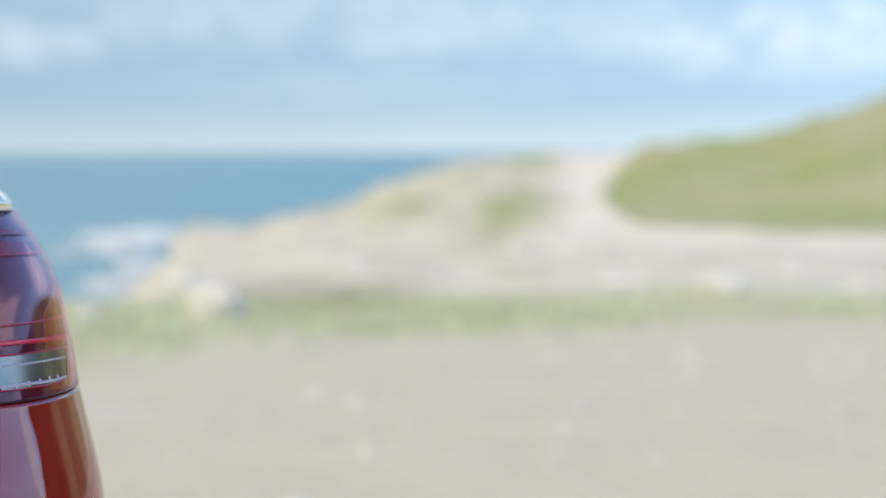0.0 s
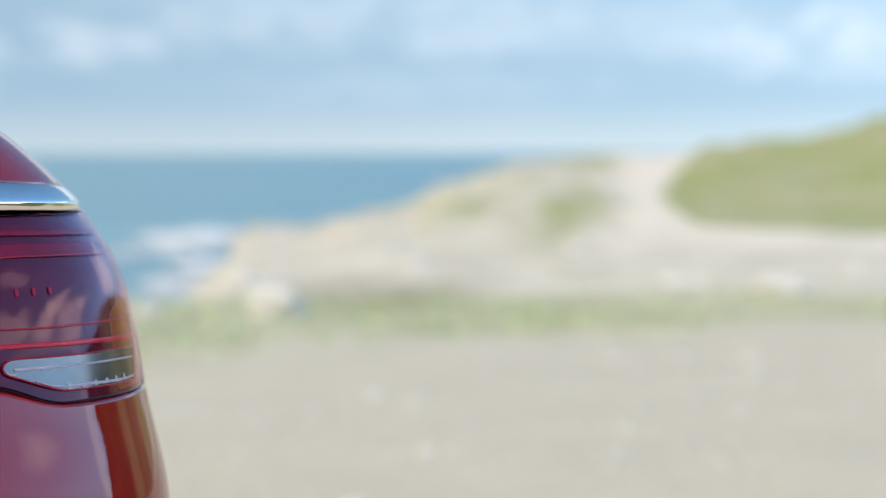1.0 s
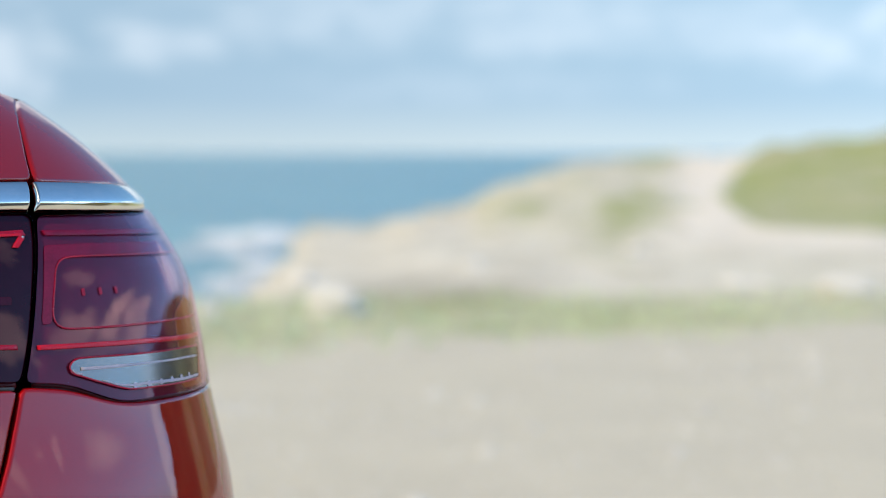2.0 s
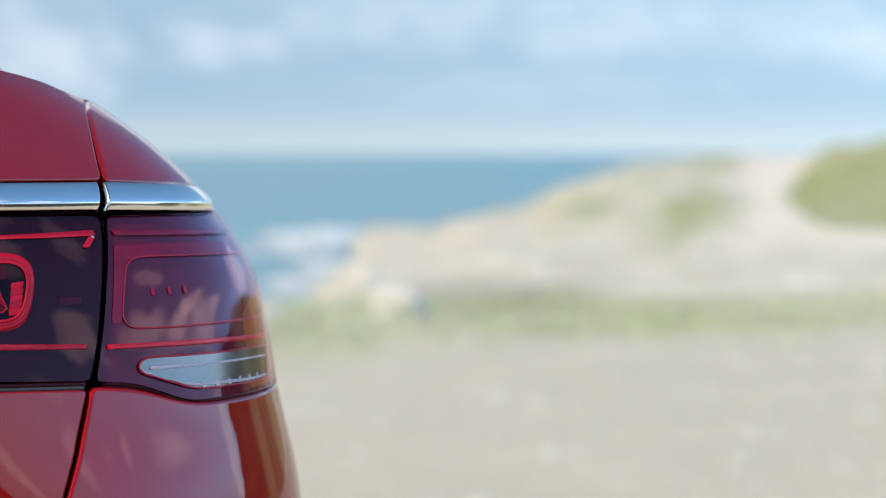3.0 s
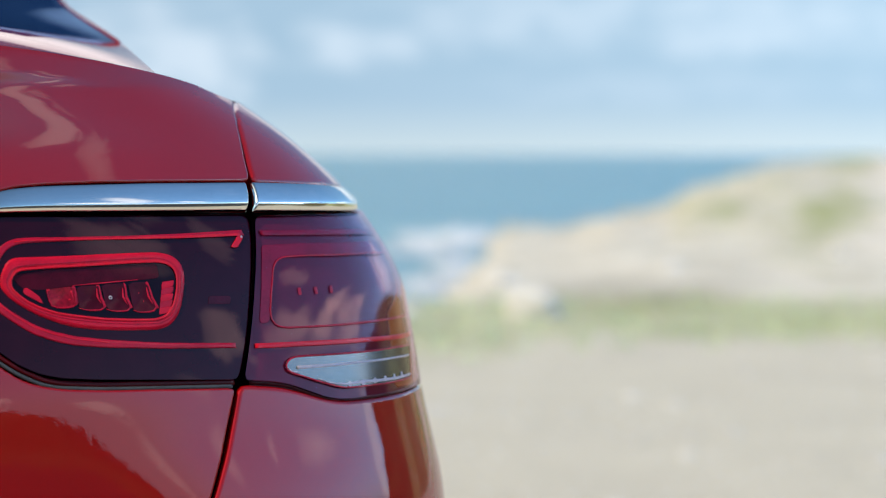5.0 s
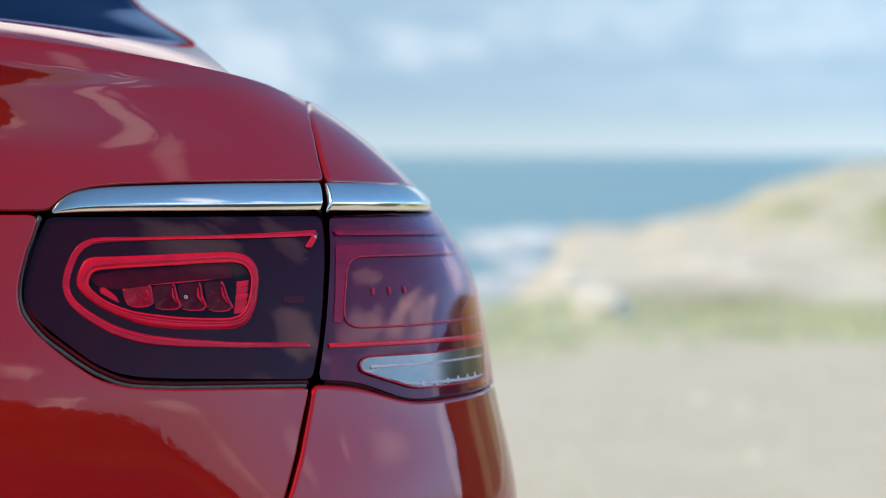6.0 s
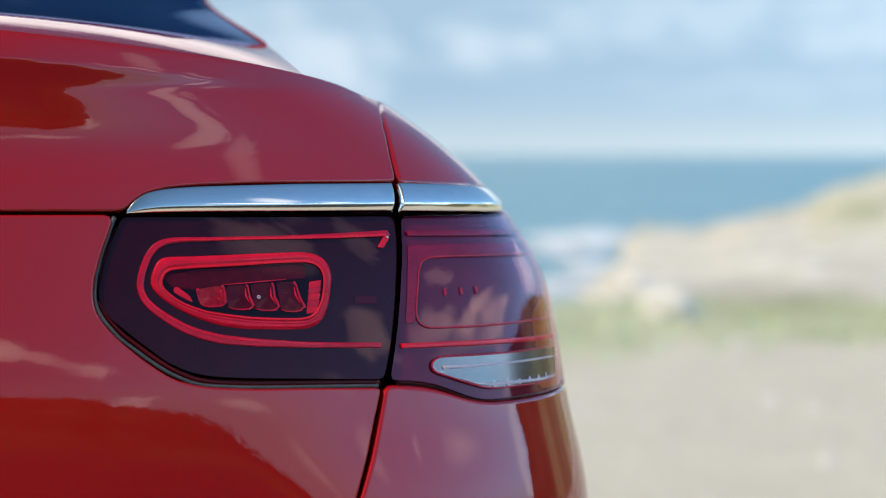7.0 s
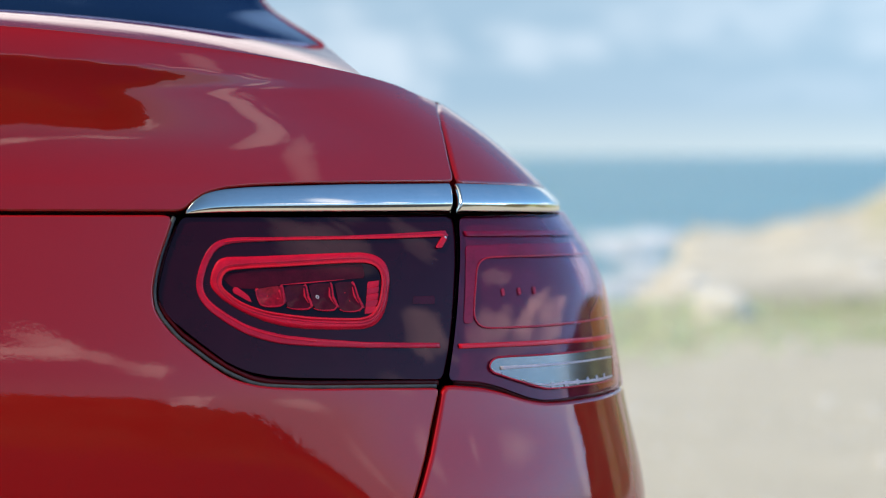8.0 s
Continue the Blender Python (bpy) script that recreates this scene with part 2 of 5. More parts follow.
RIB = surface("frosted_clear_rib", (0.70, 0.84, 0.78), 0.3, 0.0, 0.05, 20.0)
SILVER = surface("silver_reflector", (0.20, 0.28, 0.235), 0.22, 1.0, 0.05, 20.0)
TYRE = surface("tyre_rubber", (0.02, 0.02, 0.021), 0.85, 0.0, 0.2, 30.0, bump=0.3)
ALLOY = surface("alloy_wheel_metal", (0.55, 0.56, 0.57), 0.25, 0.9, 0.05, 30.0)
GROUND, SEA = ground_material(), sea_material()
STONE = surface("pale_limestone", (0.80, 0.77, 0.70), 0.9, 0.0, 0.10, 2.2, 0.15, 9.0, spec=0.2)
FOAM = surface("white_sea_foam", (0.62, 0.68, 0.72), 0.8, 0.0, 0.05, 1.0, 0.5, 4.0)
BLADE = surface("grass_blades", (0.60, 0.65, 0.45), 0.8, 0.0, 0.3, 0.6, spec=0.2, colour2=(0.47, 0.57, 0.36))
GRIT = surface("gravel_stone", (0.66, 0.64, 0.58), 0.9, 0.0, 0.16, 1.5, spec=0.2)
ASPHALT = surface("worn_asphalt", (0.045, 0.045, 0.047), 0.85, 0.0, 0.25, 1.2, 0.4, 90.0, spec=0.3)
# ---- the car's outer skin: a plan curve (superellipse) swept up a profile ----
XC, Y0 = -0.715, 1.857                    # the car's middle, its rearmost line at the chrome trim
N_EXP, DEEP = 3.2, 0.42                   # roundness and depth of the rear corner
Z_CHROME = 1.068                          # top of the chrome trim: the spoiler begins here


def hermite(xs, ys):
    """A smooth curve through a few points (monotone cubic)."""
    xs, ys = np.array(xs, float), np.array(ys, float)
    h, d = np.diff(xs), np.diff(ys) / np.diff(xs)
    m = np.zeros(len(xs))
    m[0], m[-1] = d[0], d[-1]
    for i in range(1, len(xs) - 1):
        if d[i - 1] * d[i] > 0:
            a, b = 2 * h[i] + h[i - 1], h[i] + 2 * h[i - 1]
            m[i] = (a + b) / (a / d[i - 1] + b / d[i])

    def f(x):
        x = np.clip(np.asarray(x, float), xs[0], xs[-1])
        i = np.clip(np.searchsorted(xs, x) - 1, 0, len(xs) - 2)
        t = (x - xs[i]) / h[i]
        return ((2 * t**3 - 3 * t**2 + 1) * ys[i] + (t**3 - 2 * t**2 + t) * h[i] * m[i]
                + (3 * t**2 - 2 * t**3) * ys[i + 1] + (t**3 - t**2) * h[i] * m[i + 1])
    return f


half_width = hermite((0.2, 0.45, 0.62, 0.71, 0.828, 0.892, 0.937, 0.989, 1.03, 1.066, 1.105, 1.131, 1.153, 1.17, 1.3),
                     (0.90, 0.94, 0.953, 0.9485, 0.925, 0.914, 0.902, 0.8825, 0.858, 0.829, 0.787, 0.754, 0.7225, 0.70, 0.66))
# upward lean of the rear face, degrees, by height below the chrome
lean_low = hermite((0.2, 0.55, 0.70, 0.79, 0.835, 0.88, 0.93, 1.0, 1.07), (-20, -6, -1, 2.6, 4.3, 8.2, 10.5, 11, 12))
# and above it, by the share of the way up to the spoiler's edge: a hollow under a crisp crease
lean_high = hermite((0, 0.15, 0.4, 0.62, 0.77, 0.80, 0.83, 0.9, 0.97, 1.0), (16, 11, 0.5, -4, -8, -5, 13, 17, 28, 52))
lean_side = hermite((0, 0.3, 0.6, 0.8, 1.0), (18, 18, 24, 34, 50))
ZT = np.linspace(0.2, Z_CHROME, 300)
LOW = np.concatenate(([0], np.cumsum(np.tan(np.radians(lean_low((ZT[1:] + ZT[:-1]) / 2))) * np.diff(ZT))))
LOW -= LOW[-1]
lean_hip = hermite((0.2, 0.6, 0.80, 0.87, 0.93), (6, 12, 11, 5, 0))     # more lean towards the wing
HIP = np.concatenate(([0], np.cumsum(np.tan(np.radians(lean_hip((ZT[1:] + ZT[:-1]) / 2))) * np.diff(ZT))))
HIP -= HIP[-1]
VT = np.linspace(0, 1, 400)
HIGH = np.concatenate(([0], np.cumsum(np.tan(np.radians(lean_high((VT[1:] + VT[:-1]) / 2))) * np.diff(VT))))
SIDE = np.concatenate(([0], np.cumsum(np.tan(np.radians(lean_side((VT[1:] + VT[:-1]) / 2))) * np.diff(VT))))
TH = np.linspace(0, np.pi / 2, 4000) ** 1.0
PX, PY = np.sin(TH) ** (2 / N_EXP), DEEP * (1 - np.cos(TH) ** (2 / N_EXP))
PU = np.concatenate(([0], np.cumsum(np.hypot(np.diff(PX) * 0.93, np.diff(PY)))))
U_SIDE, SIDE_LEN, NOSE = PU[-1], 3.5, 0.75  # rear corner's end, straight side, depth of the front corner
FY, FX = NOSE * np.cos(TH[::-1]) ** 0.8, np.sin(TH[::-1]) ** 0.8
FU = np.concatenate(([0], np.cumsum(np.hypot(np.diff(FX) * 0.93, np.diff(FY)))))
PX, PY = np.concatenate((PX, FX)), np.concatenate((PY, DEEP + SIDE_LEN + FY))
PU = np.concatenate((PU, U_SIDE + SIDE_LEN + FU))
U_FRONT = PU[-1]
edge_height = hermite((0, 0.374, 0.6, 0.834, 0.933, 1.038, 2.5), (1.241, 1.227, 1.211, 1.188, 1.175, 1.158, 1.158))


def soft(v, s=0.05):
    return s * np.log1p(np.exp(np.clip(v / s, -40, 40))) + np.maximum(v / s - 40, 0) * s


def bend(p):
    """The car stands about ten degrees askew: its nose points to the left of +y."""
    p = np.array(p, float)
    p[..., 1] -= 0.17 * soft(XC + 0.12 - p[..., 0])
    p[..., 0] -= 0.17 * soft(p[..., 1] - 2.31, 0.03)
    return p


def skin(u, z):
    """The place on the skin u metres round from the car's middle, at height z (negative u: the left-hand side)."""
    u, z = np.asarray(u, float), np.asarray(z, float)
    swell = np.clip((abs(u) - 0.86) / 0.17, 0, 1)
    swell = 0.0045 * swell * swell * (3 - 2 * swell) * np.exp(-((z - 0.955) / 0.038) ** 2)      # the lamp bulges at the corner
    x = XC + np.sign(u) * (half_width(z) * np.interp(abs(u), PU, PX) + swell)
    u = abs(u)
    y = Y0 + np.interp(u, PU, PY)
    top = edge_height(u)
    v = np.clip((z - Z_CHROME) / (top - Z_CHROME), 0, 1)
    fade = np.clip((1.05 - u) / 0.3, 0, 1)
    fade = fade * fade * (3 - 2 * fade)
    high = np.interp(v, VT, HIGH) * fade + np.interp(v, VT, SIDE) * (1 - fade)
    dip = np.clip((u - 0.36) / 0.16, 0, 1) * np.clip((0.86 - u) / 0.22, 0, 1)
    sweep = np.clip((v - 0.22) / 0.5, 0, 1)
    high = high - 0.062 * dip * dip * (3 - 2 * dip) * (sweep * sweep * (3 - 2 * sweep)) * 0.5       # the hollow deepens towards the corner
    tail = np.clip(1.35 - u / 1.3, 0, 1)  # the lean fades out along the side
    swing = np.clip((u - 0.55) / 0.23, 0, 1)
    swing = swing * swing * (3 - 2 * swing)
    y = y + np.interp(z, ZT, HIP) * swing * tail
    y = y + np.interp(z, ZT, LOW) * tail + high * (top - Z_CHROME) * tail
    return bend(np.stack([x, y, z], -1))


# ---- building helpers ----
def part(name, bm, mat, parent=None, label="", smooth=True):
    """Links a bmesh as one mesh object, under a thing or a part."""
    me = bpy.data.meshes.new(name)
    bm.to_mesh(me)
    bm.free()
    me.materials.append(mat)
    if smooth:
        me.polygons.foreach_set("use_smooth", [True] * len(me.polygons))
    ob = new(name, me)
    ob.parent = parent
    return tagged(ob, label)


def raw_part(name, verts, faces, mat, parent=None, label="", normals=None, smooth=True):
    me = bpy.data.meshes.new(name)
    me.from_pydata([tuple(v) for v in verts], [], [tuple(int(i) for i in f) for f in faces])
    me.materials.append(mat)
    if smooth:
        me.polygons.foreach_set("use_smooth", [True] * len(me.polygons))
    if normals is not None:
        me.normals_split_custom_set_from_vertices([tuple(n) for n in normals])
    ob = new(name, me)
    ob.parent = parent
    return tagged(ob, label)


def skin_normal(u, z):
    e = 2e-4
    a, b = skin(u + e, z) - skin(u - e, z), skin(u, np.asarray(z) + e) - skin(u, np.asarray(z) - e)
    n = np.cross(a, b)
    return n / np.maximum(np.linalg.norm(n, axis=-1, keepdims=True), 1e-12)


def sunk(u, z, depth=0.0, back=False):
    """A place depth metres inside the skin, square to it, or forward into the car in a shallow lamp."""
    if back:
        return skin(u, z) + np.array([0.005, 0.25, -0.022]) * np.asarray(depth)[..., None]
    return skin(u, z) - skin_normal(u, z) * np.asarray(depth)[..., None]


def rounded(points, r=0.01, closed=True, steps=5):
    """A line through corner points, each rounded off by about r."""
    p = np.array(points, float)
    k, out = len(p), []
    for i in range(k):
        if not closed and i in (0, k - 1):
            out.append(p[i])
            continue
        a, b, c = p[i - 1], p[i], p[(i + 1) % k]
        ra, rc = min(r, np.linalg.norm(a - b) * 0.49), min(r, np.linalg.norm(c - b) * 0.49)
        s, e = b + (a - b) / max(np.linalg.norm(a - b), 1e-9) * ra, b + (c - b) / max(np.linalg.norm(c - b), 1e-9) * rc
        for t in np.linspace(0, 1, steps):
            out.append((1 - t) ** 2 * s + 2 * t * (1 - t) * b + t * t * e)
    return np.array(out)


def resample(line, step, closed=True):
    p = np.vstack([line, line[:1]]) if closed else np.array(line)
    d = np.linalg.norm(np.diff(p, axis=0), axis=1)
    p = p[np.concatenate(([True], d > 1e-7))]
    s = np.concatenate(([0], np.cumsum(np.linalg.norm(np.diff(p, axis=0), axis=1))))
    n = max(int(s[-1] / step), 4)
    t = np.linspace(0, s[-1], n + 1)
    q = np.stack([np.interp(t, s, p[:, 0]), np.interp(t, s, p[:, 1])], -1)
    return q[:-1] if closed else q


def inside(pts, poly):
    x, y = pts[:, 0], pts[:, 1]
    hit = np.zeros(len(pts), bool)
    for (x0, y0), (x1, y1) in zip(poly, np.roll(poly, -1, 0)):
        if y0 == y1:
            continue
        hit ^= ((y0 > y) != (y1 > y)) & (x < (x1 - x0) * (y - y0) / (y1 - y0) + x0)
    return hit


def both(points):
    """The outline of a piece that reaches across the car, from its right half (bottom middle to top middle)."""
    right = [tuple(p) for p in points]
    return right + [(-u, z) for u, z in reversed(right)]


def panel(name, outline, mat, parent, label="", depth=0.0, grid=0.012, rim=0.004, edge=0.002, turn=0.02, back=False, open_above=9.0):
    """A sheet on the skin inside an outline of (u, z), with a rounded, turned-in edge; near the top of the skin, from open_above up, the edge stays plain."""
    from mathutils.geometry import delaunay_2d_cdt
    line = resample(np.array(outline, float), rim)
    area = np.sum(line[:, 0] * np.roll(line[:, 1], -1) - np.roll(line[:, 0], -1) * line[:, 1])
    if area < 0:
        line = line[::-1]
    lo, hi = line.min(0), line.max(0)
    gu, gz = np.meshgrid(np.arange(lo[0], hi[0], grid), np.arange(lo[1], hi[1], grid * 0.8))
    inner = np.stack([gu.ravel(), gz.ravel()], -1)
    inner = inner[inside(inner, line)]
    far = np.full(len(inner), True)
    for i in range(0, len(inner), 2000):
        d = np.linalg.norm(inner[i:i + 2000, None] - line[None], axis=2).min(1)
        far[i:i + 2000] = d > rim * 0.7
    inner = inner[far]
    k = len(line)
    pts = [Vector(p) for p in np.vstack([line, inner])]
    got = delaunay_2d_cdt(pts, [(i, (i + 1) % k) for i in range(k)], [], 1, 1e-6)
    uz, faces = np.array([tuple(v) for v in got[0]]), [list(f) for f in got[2]]
    where = {}
    for j, src in enumerate(got[3]):
        for i in src:
            where[i] = j
    ring = [where[i] for i in range(k)]
    loop = uz[ring]
    verts, normals = list(sunk(uz[:, 0], uz[:, 1], np.full(len(uz), depth), back)), list(skin_normal(uz[:, 0], uz[:, 1]))
    for f in range(len(faces)):
        a, b, c = (uz[i] for i in faces[f][:3])
        if (b[0] - a[0]) * (c[1] - a[1]) - (b[1] - a[1]) * (c[0] - a[0]) < 0:
            faces[f].reverse()
    if turn:
        tang = np.roll(loop, -1, 0) - np.roll(loop, 1, 0)
        out = np.stack([tang[:, 1], -tang[:, 0]], -1)
        out /= np.maximum(np.linalg.norm(out, axis=1, keepdims=True), 1e-9)
        plain = (loop[:, 1] > open_above) & (loop[:, 1] > edge_height(np.abs(loop[:, 0])) - 0.0035)
        out[plain] = 0
        last = ring
        nrm = skin_normal(loop[:, 0], loop[:, 1])
        for push, drop, bend in ((0.38, 0.08, 0.4), (0.71, 0.29, 0.71), (0.92, 0.62, 0.92), (1, 1, 1), (1, None, 1)):
            q = loop + out * edge * push
            dd = depth + (turn if drop is None else edge * drop)
            v = sunk(q[:, 0], q[:, 1], np.where(plain, depth + 0.0002 * push, dd), back)
            side = skin(loop[:, 0] + out[:, 0] * 1e-3, loop[:, 1] + out[:, 1] * 1e-3) - skin(loop[:, 0], loop[:, 1])
            side /= np.maximum(np.linalg.norm(side, axis=1, keepdims=True), 1e-12)
            m = np.where(plain[:, None], nrm, nrm * math.sqrt(max(0, 1 - bend * bend)) + side * bend)
            start = len(verts)
            verts.extend(v)
            normals.extend(m / np.maximum(np.linalg.norm(m, axis=1, keepdims=True), 1e-9))
            now = list(range(start, start + k))
            faces.extend((last[i], now[i], now[(i + 1) % k], last[(i + 1) % k]) for i in range(k))
            last = now
    return raw_part(name, verts, faces, mat, parent, label, normals)


def bowl(name, outline, mat, parent, label="", front=0.006, rear=0.05, shrink=0.9, back=False):
    """The open box behind a lens: a wall round the outline and a back."""
    line = resample(np.array(outline, float), 0.006)
    mid = line.mean(0)
    verts, faces, k = [], [], len(line)
    for f, d in ((1, front), ((1 + shrink) / 2, (front + rear) / 2), (shrink, rear), (shrink * 0.5, rear + 0.004), (0.02, rear + 0.005)):
        q = mid + (line - mid) * f
        verts.extend(sunk(q[:, 0], q[:, 1], np.full(k, d), back))
    for r in range(4):
        faces.extend((r * k + i, r * k + (i + 1) % k, (r + 1) * k + (i + 1) % k, (r + 1) * k + i) for i in range(k))
    return raw_part(name, verts, faces, mat, parent, label)


def strip(name, path, width, thick, mat, parent, label="", depth=0.02, closed=False, step=0.005, back=False):
    """A rounded bar laid along a path of (u, z) inside the skin."""
    line = resample(np.array(path, float), step, closed)
    k = len(line)
    if isinstance(width, tuple):
        width = np.interp(np.linspace(0, 1, k), np.linspace(0, 1, len(width)), width)
    tang = np.roll(line, -1, 0) - np.roll(line, 1, 0)
    if not closed:
        tang[0], tang[-1] = line[1] - line[0], line[-1] - line[-2]
    tang /= np.maximum(np.linalg.norm(tang, axis=1, keepdims=True), 1e-9)
    out = np.stack([-tang[:, 1], tang[:, 0]], -1)
    sect = [(math.copysign(abs(math.cos(a)) ** 0.6, math.cos(a)), math.copysign(abs(math.sin(a)) ** 0.6, math.sin(a))) for a in np.arange(12) * math.pi / 6]
    verts, faces, m = [], [], len(sect)
    rings = [sunk(line[:, 0] + out[:, 0] * width / 2 * a, line[:, 1] + out[:, 1] * width / 2 * a, depth - thick / 2 * b * np.ones(k), back) for a, b in sect]
    for i in range(k):
        verts.extend(r[i] for r in rings)
    for i in range(k if closed else k - 1):
        j = (i + 1) % k
        faces.extend((i * m + s, i * m + (s + 1) % m, j * m + (s + 1) % m, j * m + s) for s in range(m))
    if not closed:
        faces.append(tuple(range(m))[::-1])
        faces.append(tuple((k - 1) * m + s for s in range(m)))
    return raw_part(name, verts, faces, mat, parent, label)


def offset(line, d):
    """A closed outline moved inwards by d."""
    p = np.array(line, float)
    t = np.roll(p, -1, 0) - np.roll(p, 1, 0)
    n = np.stack([-t[:, 1], t[:, 0]], -1) / np.maximum(np.linalg.norm(t, axis=1, keepdims=True), 1e-9)
    area = np.sum(p[:, 0] * np.roll(p[:, 1], -1) - np.roll(p[:, 0], -1) * p[:, 1])
    return p + n * d * (1 if area > 0 else -1)


def spaced(line, k, closed=True):
    """k places at even steps along a line."""
    p = np.vstack([line, line[:1]]) if closed else np.array(line)
    s = np.concatenate(([0], np.cumsum(np.linalg.norm(np.diff(p, axis=0), axis=1))))
    t = np.linspace(0, s[-1], k, endpoint=not closed)
    return np.stack([np.interp(t, s, p[:, 0]), np.interp(t, s, p[:, 1])], -1)


def band(name, outer, inner, mat, parent, label="", depth=0.02, crown=0.004, wall=0.02, closed=True, k=160):
    """A bowed band between two lines, with walls that run back from both its edges."""
    a, b = spaced(np.array(outer, float), k, closed), spaced(np.array(inner, float), k, closed)
    rows = []
    for share, down in ((0, wall), (0, 0.004), (0.04, 0), (0.14, -0.6 * crown), (0.32, -crown), (0.5, -crown), (0.68, -crown * 0.9), (0.86, -0.5 * crown), (0.96, 0), (1, 0.004), (1, wall)):
        q = a + (b - a) * share
        rows.append(sunk(q[:, 0], q[:, 1], np.full(k, depth + down), True))
    verts, m = np.concatenate(rows), len(rows)
    faces = [(r * k + i, r * k + (i + 1) % k, (r + 1) * k + (i + 1) % k, (r + 1) * k + i) for r in range(m - 1) for i in range(k if closed else k - 1)]
    return raw_part(name, verts, faces, mat, parent, label)


def sheet(name, rows, mat, parent, label="", thick=0.0):
    """A smooth sheet through a grid of places, given some thickness."""
    g = np.array(rows, float)
    r, c = g.shape[:2]
    verts = list(g.reshape(-1, 3))
    faces = [(i * c + j, i * c + j + 1, (i + 1) * c + j + 1, (i + 1) * c + j) for i in range(r - 1) for j in range(c - 1)]
    ob = raw_part(name, verts, faces, mat, parent, label)
    if thick:
        s = ob.modifiers.new("thick", "SOLIDIFY")
        s.thickness, s.offset = thick, 0
    return ob


# ---- the land and the sea ----
SEA_LEVEL = -5.0
# by bearing from the viewpoint (degrees clockwise from +y): where the land ends, where its crest runs, how high that is
shore = hermite((-180, -95, -60, -30, -10, 5.2, 6.2, 7.4, 9.5, 12.3, 14.7, 16.3, 18.8, 22, 28, 45, 80, 130, 180),
                (3000, 300, 60, 24, 17, 14.3, 19, 40, 44, 52, 70, 84, 120, 140, 170, 260, 600, 2500, 3000))
crest_far = hermite((-180, -100, -60, -30, 5.2, 6.2, 7.4, 9.5, 12.3, 14.7, 16.3, 18.8, 21.9, 24, 28.3, 45, 80, 130, 180),
                    (70, 50, 40, 20, 13.8, 18, 38, 42, 50, 69, 82, 100, 76, 78, 82, 90, 90, 80, 70))
crest_high = hermite((-180, -140, -100, -60, 5.2, 7.4, 9.5, 10.9, 12.3, 13.5, 14.7, 16.3, 18.8, 20.5, 21.9, 23.9, 25.5, 28.3, 34, 42, 52, 62, 72, 77, 82, 110, 150, 161.6, 162.6, 165, 168, 172, 180),
                     (9.5, 11.5, 6, 0.2, 0, -0.60, -0.62, -0.46, -0.53, -0.08, 0.22, 0.57, 0.79, 0.76, 1.10, 1.49, 2.05, 3.45, 6.5, 11, 14, 16, 17, 16.5, 4.5, 2, 0.3, 0.4, 3.2, 5.2, 6.2, 7.6, 9.5))
rise_from = hermite((-180, 0, 8, 16, 19, 22, 28, 60, 120, 180), (25, 13, 14, 24, 30, 34, 26, 20, 22, 25))


def rough(x, y, scale, octaves=4):
    """Fractal roughness, about -1 to 1."""
    return np.array([noise.fractal((a * scale, b * scale, 3.1), 0.9, 2.1, octaves) for a, b in zip(np.ravel(x), np.ravel(y))]).reshape(np.shape(x))


def step01(a, b, x):
    t = np.clip((x - a) / (b - a), 0, 1)
    return t * t * (3 - 2 * t)


